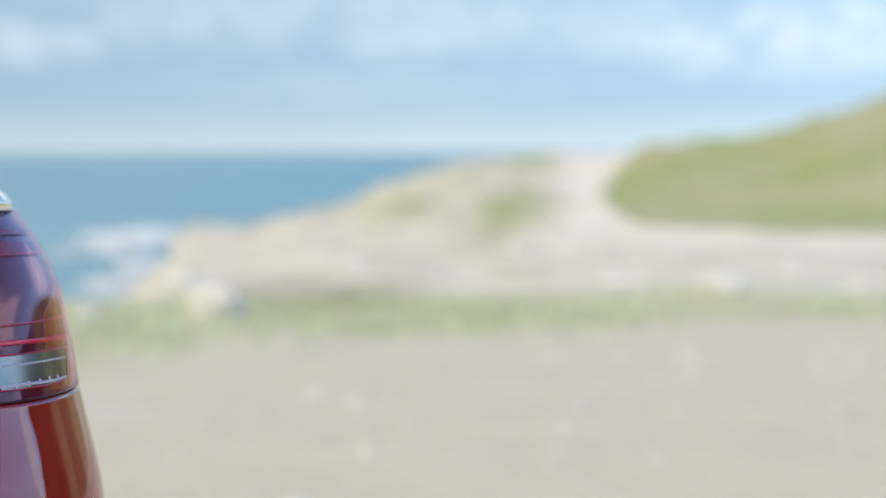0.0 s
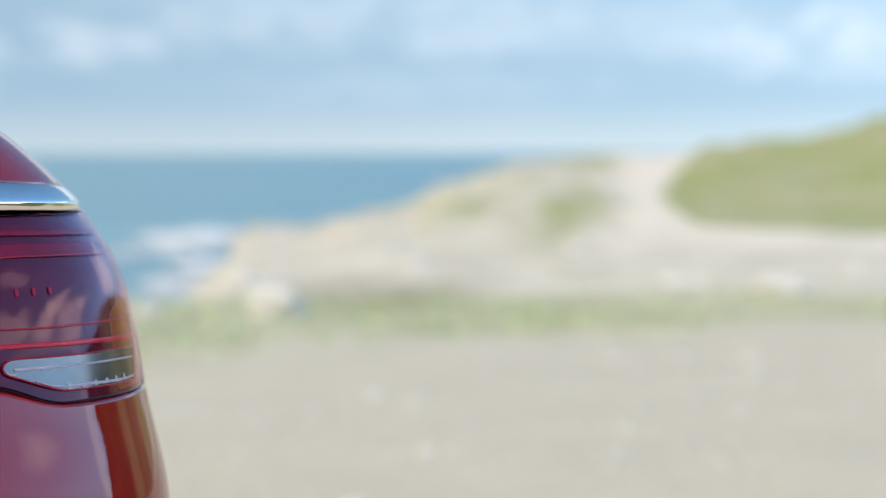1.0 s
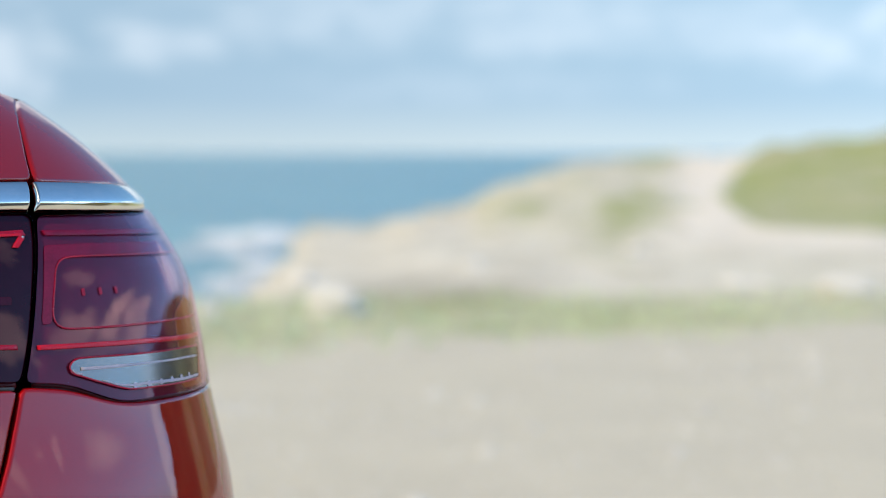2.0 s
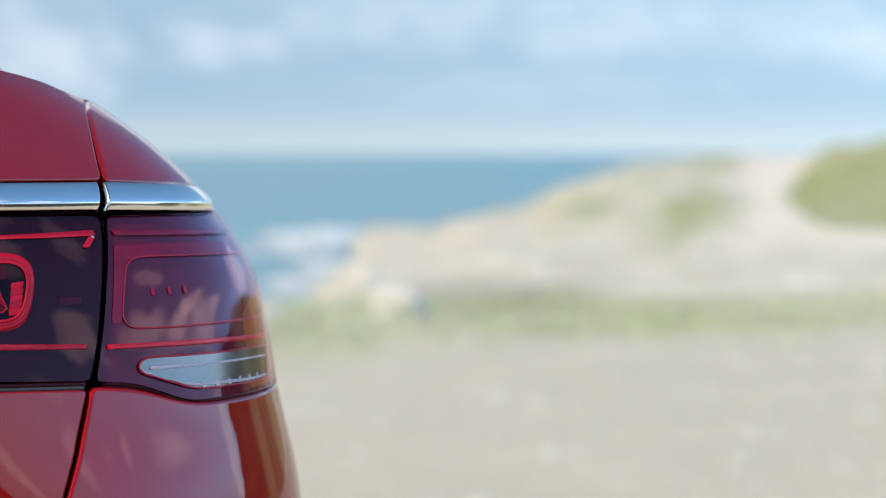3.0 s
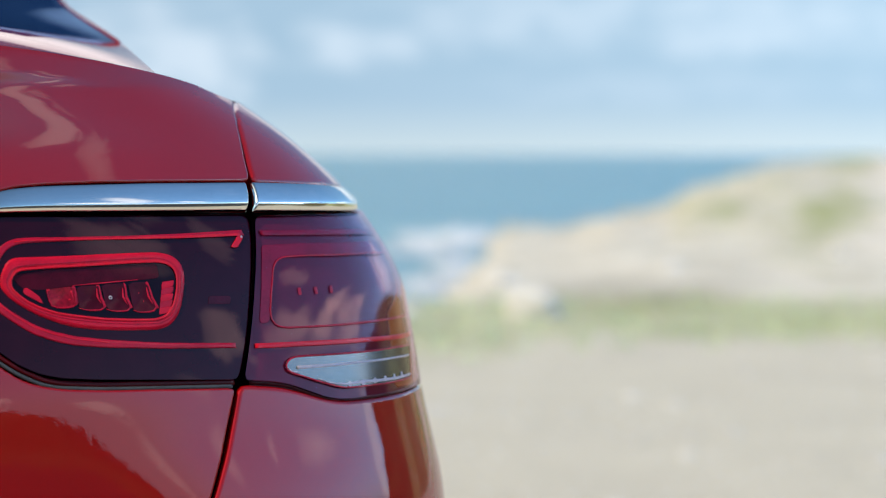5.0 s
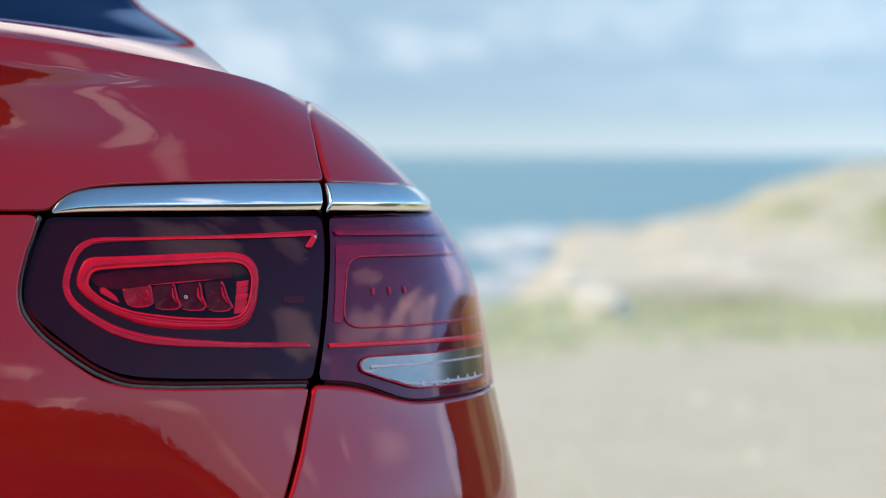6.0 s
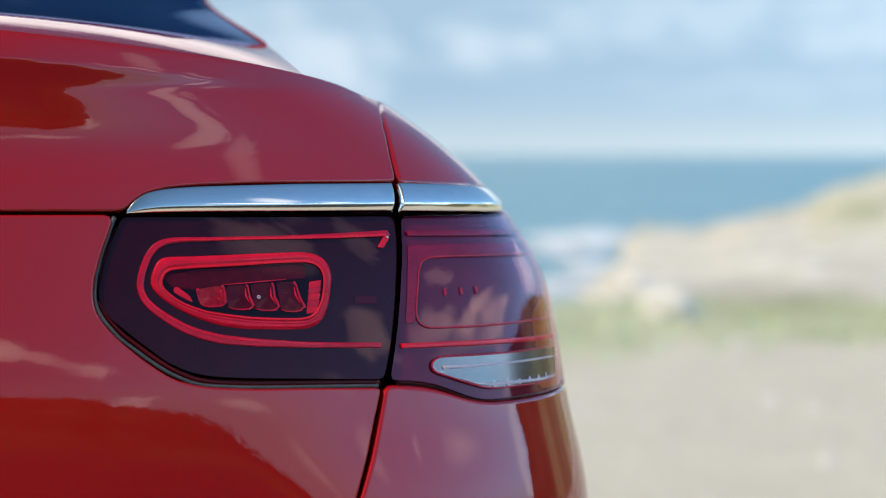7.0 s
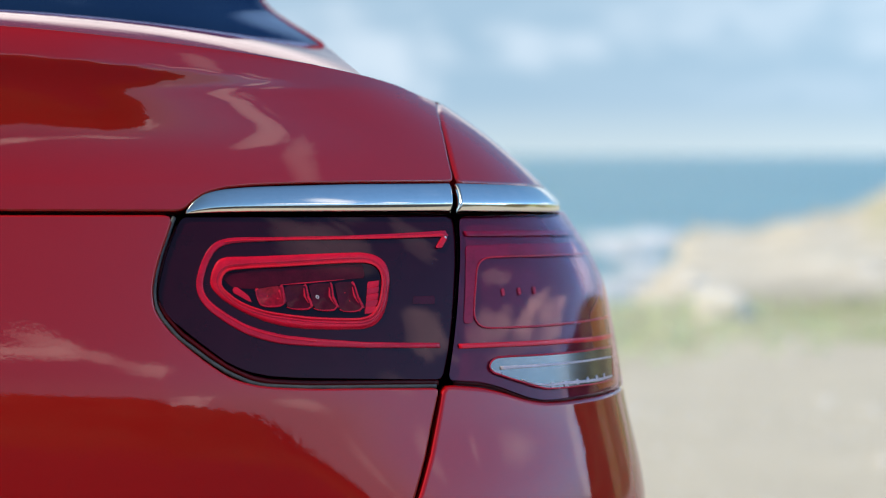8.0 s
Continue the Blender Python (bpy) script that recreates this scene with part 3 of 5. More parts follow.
def land(x, y):
    """Height, and the share of grass and of bare rock."""
    x, y = np.asarray(x, float), np.asarray(y, float)
    d, az = np.hypot(x, y), np.degrees(np.arctan2(x, y))
    n1, n2 = rough(x, y, 0.12), rough(x, y, 0.6)
    az2 = az + n1 * 0.5 * step01(12, 20, d)
    d0, d1, high = rise_from(az2), crest_far(az2), crest_high(az2)
    t = np.clip((d - d0) / (d1 - d0), 0, 1.0)
    z = high * (t ** 1.25 * 0.65 + t * t * (3 - 2 * t) * 0.35)
    z = z - 0.02 * np.clip(d - d1, 0, 200) * (high > 0.6)
    wild = step01(12.5, 17, d)
    z = z * np.where(abs(az) > 90, step01(32, 60, d), 1)
    z = z + wild * (0.16 * n1 + 0.13 * n2) * np.clip(d / 30, 0.5, 1.6) + (1 - wild) * 0.012 * n2
    end = shore(az2) * (1 + 0.05 * n2)
    off = step01(0, 1, (d - end) / np.clip(end * 0.10, 1.2, 9))
    z = z * (1 - off) + (SEA_LEVEL - 5) * off
    edge = 10.5 + 0.06 * (az - 12) + 1.0 * step01(18, 26, az) - 1.4 * step01(8, 2, az) + 0.7 * n2
    verge = step01(40, 34, az) * step01(-32, -26, az) * step01(edge - 1.9, edge + 1.2, d) * step01(15.4, 14.2, d + 0.8 * n1)
    hill_edge = np.interp(d, (22.5, 24, 25.2, 34, 44, 56, 76, 90), (27.0, 23.0, 21.3, 20.3, 19.9, 20.2, 20.95, 21.2))
    hill = step01(-0.5, 0.5, az - hill_edge + 0.5 * n2) * step01(22.2, 24.6, d + n1)
    patch = step01(1.5, 0.2, np.hypot((az - 17.5 - 0.02 * (d - 36) + 1.5 * n2 + 0.6 * n1) / 1.45, (d - 36 + 6 * n1) / 19)) * 0.70
    patch = np.maximum(patch, 0.55 * step01(1.4, 0.2, np.hypot((az - 14 + n1) / 2.0, (d - 38) / 12)))
    patch = np.maximum(patch, 0.40 * step01(10.5, 13, az) * step01(18.7, 18.1, az + 0.3 * n2) * step01(19, 24, d))
    ridge = 0.8 * step01(16.4, 17.2, az2) * step01(19.2, 18.4, az2) * step01(66, 78, d)
    away = np.clip(step01(34, 40, az) + step01(-30, -40, az), 0, 1)
    away = away * step01(14, 26, d)
    field = away * step01(16, 24, d) * np.maximum(step01(50, 47, az) * step01(38, 40, az), step01(58, 62, az)) * 0.9
    grass = np.clip(np.maximum.reduce([verge * 0.53, hill, patch, ridge, field]), 0, 1) * (1 - off)
    rock = np.clip(step01(13.5, 15.5, d) + off, 0, 1)
    # a darker brown band along the foot of the rocky land
    dark_foot = 0.34 * step01(7.5, 9.5, az) * step01(16, 13, az) * step01(13.0, 13.9, d) * step01(16.4, 14.8, d + 1.2 * n2)
    scrub = np.clip(step01(58.5, 60.5, az) + step01(-75, -95, az), 0, 1) * step01(7, 10, np.where(abs(az) > 100, d + 4, d) + n2)
    dry = 0.62 * away * step01(18, 26, d) * step01(52, 49, az + 0.6 * n1) * step01(37, 40, az)       # rank dry grass on the slope
    path = step01(18.4, 19.2, az + 0.4 * n2) * step01(0.6, -0.3, az - hill_edge) * step01(23, 30, d + 3 * n1)        # a sandy track up to the crest
    path = np.maximum(path, 0.7 * step01(17.5, 20, az + n1) * step01(19, 21.5, d + n2) * step01(27, 24.5, d + n1) * step01(40, 34, az))
    return z, grass, rock, np.maximum.reduce([scrub, dark_foot, dry]), path


def build_ground():
    az = np.concatenate((np.arange(-16, 36, 0.25), np.arange(36, 156, 2.0), np.arange(156, 190, 0.5), np.arange(190, 344, 3.0)))
    r = np.concatenate((np.geomspace(0.6, 10, 18), np.geomspace(10.25, 130, 170), np.geomspace(136, 4700, 22)))
    a, d = np.meshgrid(np.radians(az), r, indexing="ij")
    x, y = d * np.sin(a), d * np.cos(a)
    z, grass, rock, scrub, path = land(x, y)
    na, nr = x.shape
    verts = np.stack([x, y, z], -1).reshape(-1, 3)
    faces = [(i * nr + j, ((i + 1) % na) * nr + j, ((i + 1) % na) * nr + j + 1, i * nr + j + 1)[::-1] for i in range(na) for j in range(nr - 1)]
    verts = np.vstack([verts, [(0, 0, 0)]])
    faces += [(len(verts) - 1, i * nr, ((i + 1) % na) * nr) for i in range(na)]
    ob = raw_part("ground", verts, faces, GROUND)
    col = ob.data.color_attributes.new("zone", "FLOAT_COLOR", "POINT")
    rgba = np.zeros((len(verts), 4))
    rgba[:-1, 0], rgba[:-1, 1], rgba[:-1, 2], rgba[:-1, 3] = grass.ravel(), rock.ravel(), scrub.ravel(), path.ravel()
    col.data.foreach_set("color", rgba.ravel())
    return tagged(ob, "pale gravel clearing running into grass, sandy rock and a green hill", "ground", kind="structure")


build_ground()

bm = bmesh.new()
rim_r = np.concatenate((np.geomspace(8, 300, 20), np.geomspace(340, 4800, 12)))
rings = []
for rr in rim_r:
    rings.append([bm.verts.new((rr * math.sin(k * math.pi / 90), rr * math.cos(k * math.pi / 90), SEA_LEVEL)) for k in range(180)])
for ra, rb in zip(rings, rings[1:]):
    for k in range(180):
        bm.faces.new((ra[k], rb[k], rb[(k + 1) % 180], ra[(k + 1) % 180])[::-1])
tagged(part("sea", bm, SEA), "calm blue-green sea with a straight far horizon", "sea", kind="structure")


def lump(rng, size, squash=0.7, detail=3, bite=0.35):
    """A worn stone."""
    bm = bmesh.new()
    bmesh.ops.create_icosphere(bm, subdivisions=detail, radius=1)
    o = Vector((rng.random() * 90, rng.random() * 90, rng.random() * 90))
    sx, sy = 0.8 + 0.5 * rng.random(), 0.7 + 0.4 * rng.random()
    for v in bm.verts:
        p = v.co.copy()
        f = 1 + bite * noise.fractal(p * 1.1 + o, 1.0, 2.0, 4)
        v.co = Vector((p.x * sx, p.y * sy, p.z * squash)) * f * size
    return bm


rng = random.Random(4)


def boulder(az, d, size, squash=0.75, sink=0.3):
    x, y = d * math.sin(radians(az)), d * math.cos(radians(az))
    z = float(land(np.array([x]), np.array([y]))[0][0])
    ob = part("boulder", lump(rng, size, squash, 4), STONE)
    ob.matrix_world = pose(x, y, z + size * squash * (1 - sink) - 0.02, 0, 0, rng.random() * 360)
    return tagged(ob, "pale weathered limestone boulder lying in the grass", "boulder", "boulders along the verge")


for row in ((8.35, 12.7, 0.23, 0.54, 0.36), (23.6, 14.5, 0.22, 0.42), (20.4, 15.4, 0.11, 0.35), (21.2, 15.6, 0.10, 0.4), (12.6, 17.0, 0.10, 0.5), (27.6, 15.6, 0.07), (7.4, 15.0, 0.11),
            (17.4, 19.5, 0.10), (31.0, 17.0, 0.18), (4.6, 12.6, 0.08), (25.6, 17.6, 0.06)):
    boulder(*row)


def scatter(name, count, near, far, az0, az1, make, mat, label, category):
    """Many small like things as one mesh."""
    verts, faces = [], []
    g = np.random.default_rng(7)
    d = np.sqrt(g.random(count) * (far**2 - near**2) + near**2)
    a = np.radians(az0 + g.random(count) * (az1 - az0))
    x, y = d * np.sin(a), d * np.cos(a)
    z, grass, rock = land(x, y)[:3]
    for i in range(count):
        vs, fs = make(g, x[i], y[i], z[i], grass[i], rock[i])
        k = len(verts)
        verts.extend(vs)
        faces.extend(tuple(j + k for j in f) for f in fs)
    ob = raw_part(name, verts, faces, mat, smooth=False)
    return tagged(ob, label, category, kind="stuff")


def pebble(g, x, y, z, grass, rock):
    s = 0.005 + 0.018 * g.random() ** 4 + (0.045 * g.random() if g.random() < 0.022 else 0)
    if grass > 0.5:
        s *= 0.5
    turn = g.random() * 6.28
    pts = [(math.cos(turn + k * 1.257) * s * (0.7 + 0.6 * g.random()), math.sin(turn + k * 1.257) * s * (0.7 + 0.5 * g.random())) for k in range(5)]
    vs = [(x + a, y + b, z - 0.004) for a, b in pts] + [(x + a * 0.55, y + b * 0.55, z + s * 0.35) for a, b in pts]
    return vs, [(k, (k + 1) % 5, 5 + (k + 1) % 5, 5 + k) for k in range(5)] + [(5, 6, 7, 8, 9)]


def tuft(g, x, y, z, grass, rock):
    if grass < 0.25 + 0.45 * g.random():
        return [], []
    vs, fs = [], []
    for _ in range(7):
        a, h, w = g.random() * 6.28, 0.02 + 0.035 * g.random(), 0.006 + 0.006 * g.random()
        ox, oy, lx, ly = (g.random() - 0.5) * 0.14, (g.random() - 0.5) * 0.14, math.cos(a) * h * 0.5, math.sin(a) * h * 0.5
        px, py = -math.sin(a) * w, math.cos(a) * w
        k = len(vs)
        vs += [(x + ox - px, y + oy - py, z - 0.01), (x + ox + px, y + oy + py, z - 0.01), (x + ox + lx * 0.4 + px * 0.7, y + oy + ly * 0.4 + py * 0.7, z + h * 0.6),
               (x + ox + lx * 0.4 - px * 0.7, y + oy + ly * 0.4 - py * 0.7, z + h * 0.6), (x + ox + lx, y + oy + ly, z + h)]
        fs += [(k, k + 1, k + 2, k + 3), (k + 3, k + 2, k + 4)]
    return vs, fs


scatter("gravel", 9000, 4.5, 15, 0, 33, pebble, GRIT, "loose pale gravel and small stones on the clearing", "gravel")
scatter("grass", 1500, 9.5, 15.5, -2, 33, tuft, BLADE, "short yellow-green grass on the verge", "grass")


def foam(az, d, length, breadth, height):
    """A torn patch of breaking water: a low heap of spray ridges."""
    bm = bmesh.new()
    bmesh.ops.create_icosphere(bm, subdivisions=4, radius=1)
    o = Vector((az * 3.1, d, 1.0))
    for v in bm.verts:
        p = v.co.copy()
        f = 1 + 0.5 * noise.fractal(p * 1.6 + o, 0.9, 2.0, 5)
        v.co = Vector((p.x * length * f, p.y * breadth * f, max(p.z, -0.1) * height * f))
    ob = part("foam", bm, FOAM)
    ob.matrix_world = pose(d * math.sin(radians(az)), d * math.cos(radians(az)), SEA_LEVEL, 0, 0, -az)
    return tagged(ob, "white surf breaking against the rocky point", "sea foam", "surf", kind="stuff")


for row in ((5.4, 130, 2.6, 4, 0.5), (6.3, 124, 2.8, 4, 0.95), (4.5, 118, 2.0, 2.5, 0.15), (3.7, 113, 1.6, 2, 0.10), (6.6, 98, 2.4, 3, 0.42), (6.1, 88, 2.6, 3, 0.28), (5.3, 82, 1.6, 2.5, 0.14), (4.9, 136, 1.8, 3, 0.25), (5.6, 112, 1.6, 2.5, 0.2)):
    foam(*row)


# unseen asphalt added behind the viewpoint, a dark ground for the car's rear to mirror
bm = bmesh.new()
gx, gy = np.linspace(-60, 9, 24), np.linspace(-34, 0.9, 14)
quilt = [[bm.verts.new((x + (0.5 * math.sin(y * 0.35) if x == gx[-1] else 0), y, 0.035)) for x in gx] for y in gy]
for i in range(13):
    for j in range(23):
        bm.faces.new((quilt[i][j], quilt[i][j + 1], quilt[i + 1][j + 1], quilt[i + 1][j]))
tagged(part("road", bm, ASPHALT), "unseen dark worn asphalt added behind the parked car", "road", kind="structure")

# ---- the car ----
car = new("car")
car.location = (0, 0, 0)
tagged(car, "glossy metallic red coupe-like car parked on pale gravel", "car")

# the sheet metal
up_line = rounded([(0.30, 1.0460), (0.492, 1.0452), (0.5030, 1.0458), (0.5166, 1.0538), (0.5265, 1.0588), (0.5381, 1.0632), (0.5627, 1.0679), (0.5958, 1.0703), (0.6547, 1.0721), (0.7283, 1.0726), (0.8372, 1.0726), (0.843, 1.077), (0.852, 1.086), (0.862, 1.095), (0.874, 1.104),
                   (0.887, 1.113), (0.901, 1.121), (0.915, 1.129), (0.930, 1.135), (0.943, 1.140), (0.957, 1.145), (0.972, 1.149), (0.985, 1.152), (0.999, 1.155), (1.016, 1.1575)], 0.006, closed=False)
u_top = np.linspace(1.01, 0.0, 60)
upper = [(0, 1.0465)] + [tuple(p) for p in up_line] + [(u, float(edge_height(u)) - 0.001) for u in u_top]
panel("tailgate_upper", both(upper), PAINT, car, "red tailgate top with a spoiler edge", grid=0.0055, edge=0.0022, open_above=1.156)
low_line = rounded([(0.15, 1.0375), (0.4870, 1.0370), (0.4822, 1.0295), (0.4628, 1.0021), (0.4513, 0.9791), (0.4471, 0.9655), (0.4458, 0.9491), (0.4509, 0.9371), (0.4584, 0.9256), (0.4702, 0.9129), (0.4905, 0.8952),
                    (0.5112, 0.8801), (0.5246, 0.8744), (0.5409, 0.8702), (0.5602, 0.8676), (0.5995, 0.8655), (0.6463, 0.8647), (0.7222, 0.8622), (0.7243, 0.8621), (0.7224, 0.8572), (0.7150, 0.8375), (0.7014, 0.8011), (0.6814, 0.7580), (0.65, 0.71), (0.615, 0.66), (0.59, 0.612)], 0.008, closed=False)
panel("tailgate_lower", both([(0, 1.0375)] + [tuple(p) for p in low_line] + [(0, 0.612)]), PAINT, car, "red lower tailgate", grid=0.010, edge=0.0025)


def mirrored(points, side):
    return [(u * side, z) for u, z in points]


def arch(u0, radius, start, end, steps=14):
    return [(u0 + radius * math.cos(a), 0.37 + radius * math.sin(a)) for a in np.linspace(start, end, steps)]


REAR_AXLE, FRONT_AXLE = U_SIDE + 0.60, U_SIDE + 3.36
for side in (1, -1):
    line = rounded([(0.8525, 1.0725), (0.908, 1.0705), (1.024, 1.0655), (1.15, 1.058), (1.32, 1.050), (1.40, 1.035), (1.445, 0.99), (1.45, 0.92), (1.40, 0.852), (1.30, 0.828), (1.15, 0.825),
                    (1.0185, 0.8341), (0.9400, 0.8350), (0.8956, 0.8357), (0.8647, 0.8363), (0.8452, 0.8380), (0.8237, 0.8426), (0.8037, 0.8492), (0.7907, 0.8534), (0.7716, 0.8580), (0.7390, 0.8612), (0.7362, 0.8610),
                    (0.7344, 0.8582), (0.7269, 0.8348), (0.7140, 0.8005), (0.6931, 0.7575), (0.664, 0.71), (0.629, 0.66), (0.602, 0.612)], 0.012, closed=False)
    a0 = math.asin((0.612 - 0.37) / 0.42)
    wheel_arch = arch(REAR_AXLE, 0.42, math.pi - a0, a0)
    rest = [(2.55, 0.612), (2.55, 1.1565), (1.055, 1.1565), (1.040, 1.1560), (1.016, 1.153), (0.997, 1.149), (0.980, 1.145), (0.963, 1.140), (0.947, 1.135), (0.932, 1.129), (0.916, 1.121), (0.901, 1.113), (0.888, 1.104),
            (0.876, 1.095), (0.865, 1.086), (0.856, 1.077)]
    panel("quarter_panel", mirrored([tuple(p) for p in line] + wheel_arch + rest, side), PAINT, car, "red rear wing", grid=0.014, edge=0.0060, open_above=1.1555)
    panel("rear_door", mirrored(rounded([(2.556, 0.43), (3.32, 0.43), (3.36, 1.15), (2.556, 1.1565)], 0.03), side), PAINT, car, grid=0.05, rim=0.02, edge=0.003)
    panel("front_door", mirrored(rounded([(3.328, 0.43), (4.12, 0.43), (4.16, 1.12), (3.368, 1.15)], 0.03), side), PAINT, car, grid=0.05, rim=0.02, edge=0.003)
    fa = math.asin((0.43 - 0.37) / 0.42)
    panel("front_wing", mirrored([(4.128, 0.43)] + arch(FRONT_AXLE, 0.42, math.pi - fa, fa) + [(5.3, 0.43), (5.42, 0.95), (5.0, 1.02), (4.168, 1.10)], side), PAINT, car, grid=0.05, rim=0.02, edge=0.003)
    panel("sill", mirrored([(REAR_AXLE + 0.42, 0.24), (FRONT_AXLE - 0.42, 0.24), (FRONT_AXLE - 0.42, 0.424), (REAR_AXLE + 0.42, 0.424)], side), RUBBER, car, "black sill trim", grid=0.06, rim=0.02)
bump_half = [(0, 0.23), (1.30, 0.25), (1.352, 0.37)] + arch(REAR_AXLE, 0.42, math.pi, math.pi - a0, 6) + [(0, 0.606)]
panel("rear_bumper", both(bump_half), PAINT, car, "red rear bumper", grid=0.03, rim=0.012, edge=0.003)
nose = [(U_FRONT - u, z) for u, z in ((0, 0.2), (0.9, 0.22), (1.05, 0.42), (1.0, 0.9), (0, 0.88))]
for side in (1, -1):
    panel("front_bumper", mirrored(nose, side), PAINT, car, grid=0.05, rim=0.03)
# two added black sheets, so that the gaps read as deep shade
panel("gap_shade_sheet", both([(0, 0.58), (0.75, 0.58), (1.15, 0.62), (1.30, 0.80), (1.50, 0.82), (1.50, 1.06), (1.12, 1.10), (0.98, 1.125), (0.8, 1.15), (0, 1.16)]), LINER, car, "black sheet that stands for the shade behind the gaps", depth=0.064, grid=0.03, rim=0.02, turn=0)
panel("gap_shade_strip", both([(0, 1.03), (0.47, 1.03), (0.49, 1.055), (0, 1.055)]), LINER, car, depth=0.016, grid=0.02, rim=0.01, turn=0)


bar_lean = hermite((0, 0.08, 0.18, 0.22, 0.26, 0.34, 0.6, 0.9, 1), (-60, -40, -24, -18, 2, 12, 20, 28, 42))    # upward lean of the bar from its lower edge to its upper
B = np.linspace(0, 1, 200)
BAR = np.concatenate(([0], np.cumsum(np.tan(np.radians(bar_lean((B[1:] + B[:-1]) / 2) - 12)) * 0.0285 / 199)))
BAR = BAR[-1] - BAR - 0.001


def trim_bar(name, left, right, top, bottom, side, label):
    """A proud chrome bar: bent sheet whose lower edge rolls under. top and bottom give the height by u."""
    rows = []
    for b in np.linspace(0, 1, 60):
        a = np.concatenate((np.linspace(0, 0.012, 8), np.linspace(0.02, 0.98, 80), np.linspace(0.988, 1, 8)))
        u = left(b) + (right(b) - left(b)) * a
        z = bottom(u) + (top(u) - bottom(u)) * b
        swell = float(np.interp(b, B, BAR))
        ends = np.clip(np.minimum(a, 1 - a) / 0.006, 0, 1) ** 0.5
        size = np.clip((top(u) - bottom(u)) / 0.026, 0.05, 1)
        rows.append(sunk(u * side, z, -(swell * size + 0.004) * ends + 0.004))
    return sheet(name, rows[::side], CHROME, car, label)


for side in (1, -1):
    trim_bar("chrome_trim", hermite((0, 0.5, 1), (0.504, 0.5045, 0.505)), hermite((0, 1), (0.8075, 0.8335)), hermite((0.503, 0.5105, 0.5179, 0.5262, 0.5372, 0.5605, 0.5932, 0.6516, 0.725, 0.90), (1.0408, 1.0460, 1.0516, 1.0560, 1.0604, 1.0643, 1.0664, 1.0678, 1.0689, 1.0689)),
             hermite((0.5, 0.9), (1.0405, 1.0402)), side, "bright chrome bar above the tail lamp")
    trim_bar("chrome_trim", hermite((0, 1), (0.8150, 0.8405)), hermite((0, 1), (1.36, 1.36)), hermite((0.84, 0.905, 1.023, 1.2, 1.36), (1.069, 1.0672, 1.0625, 1.055, 1.043)),
             hermite((0.8, 0.9, 1.04, 1.2, 1.4), (1.0402, 1.0385, 1.0355, 1.035, 1.036)), side, "bright chrome bar above the tail lamp")


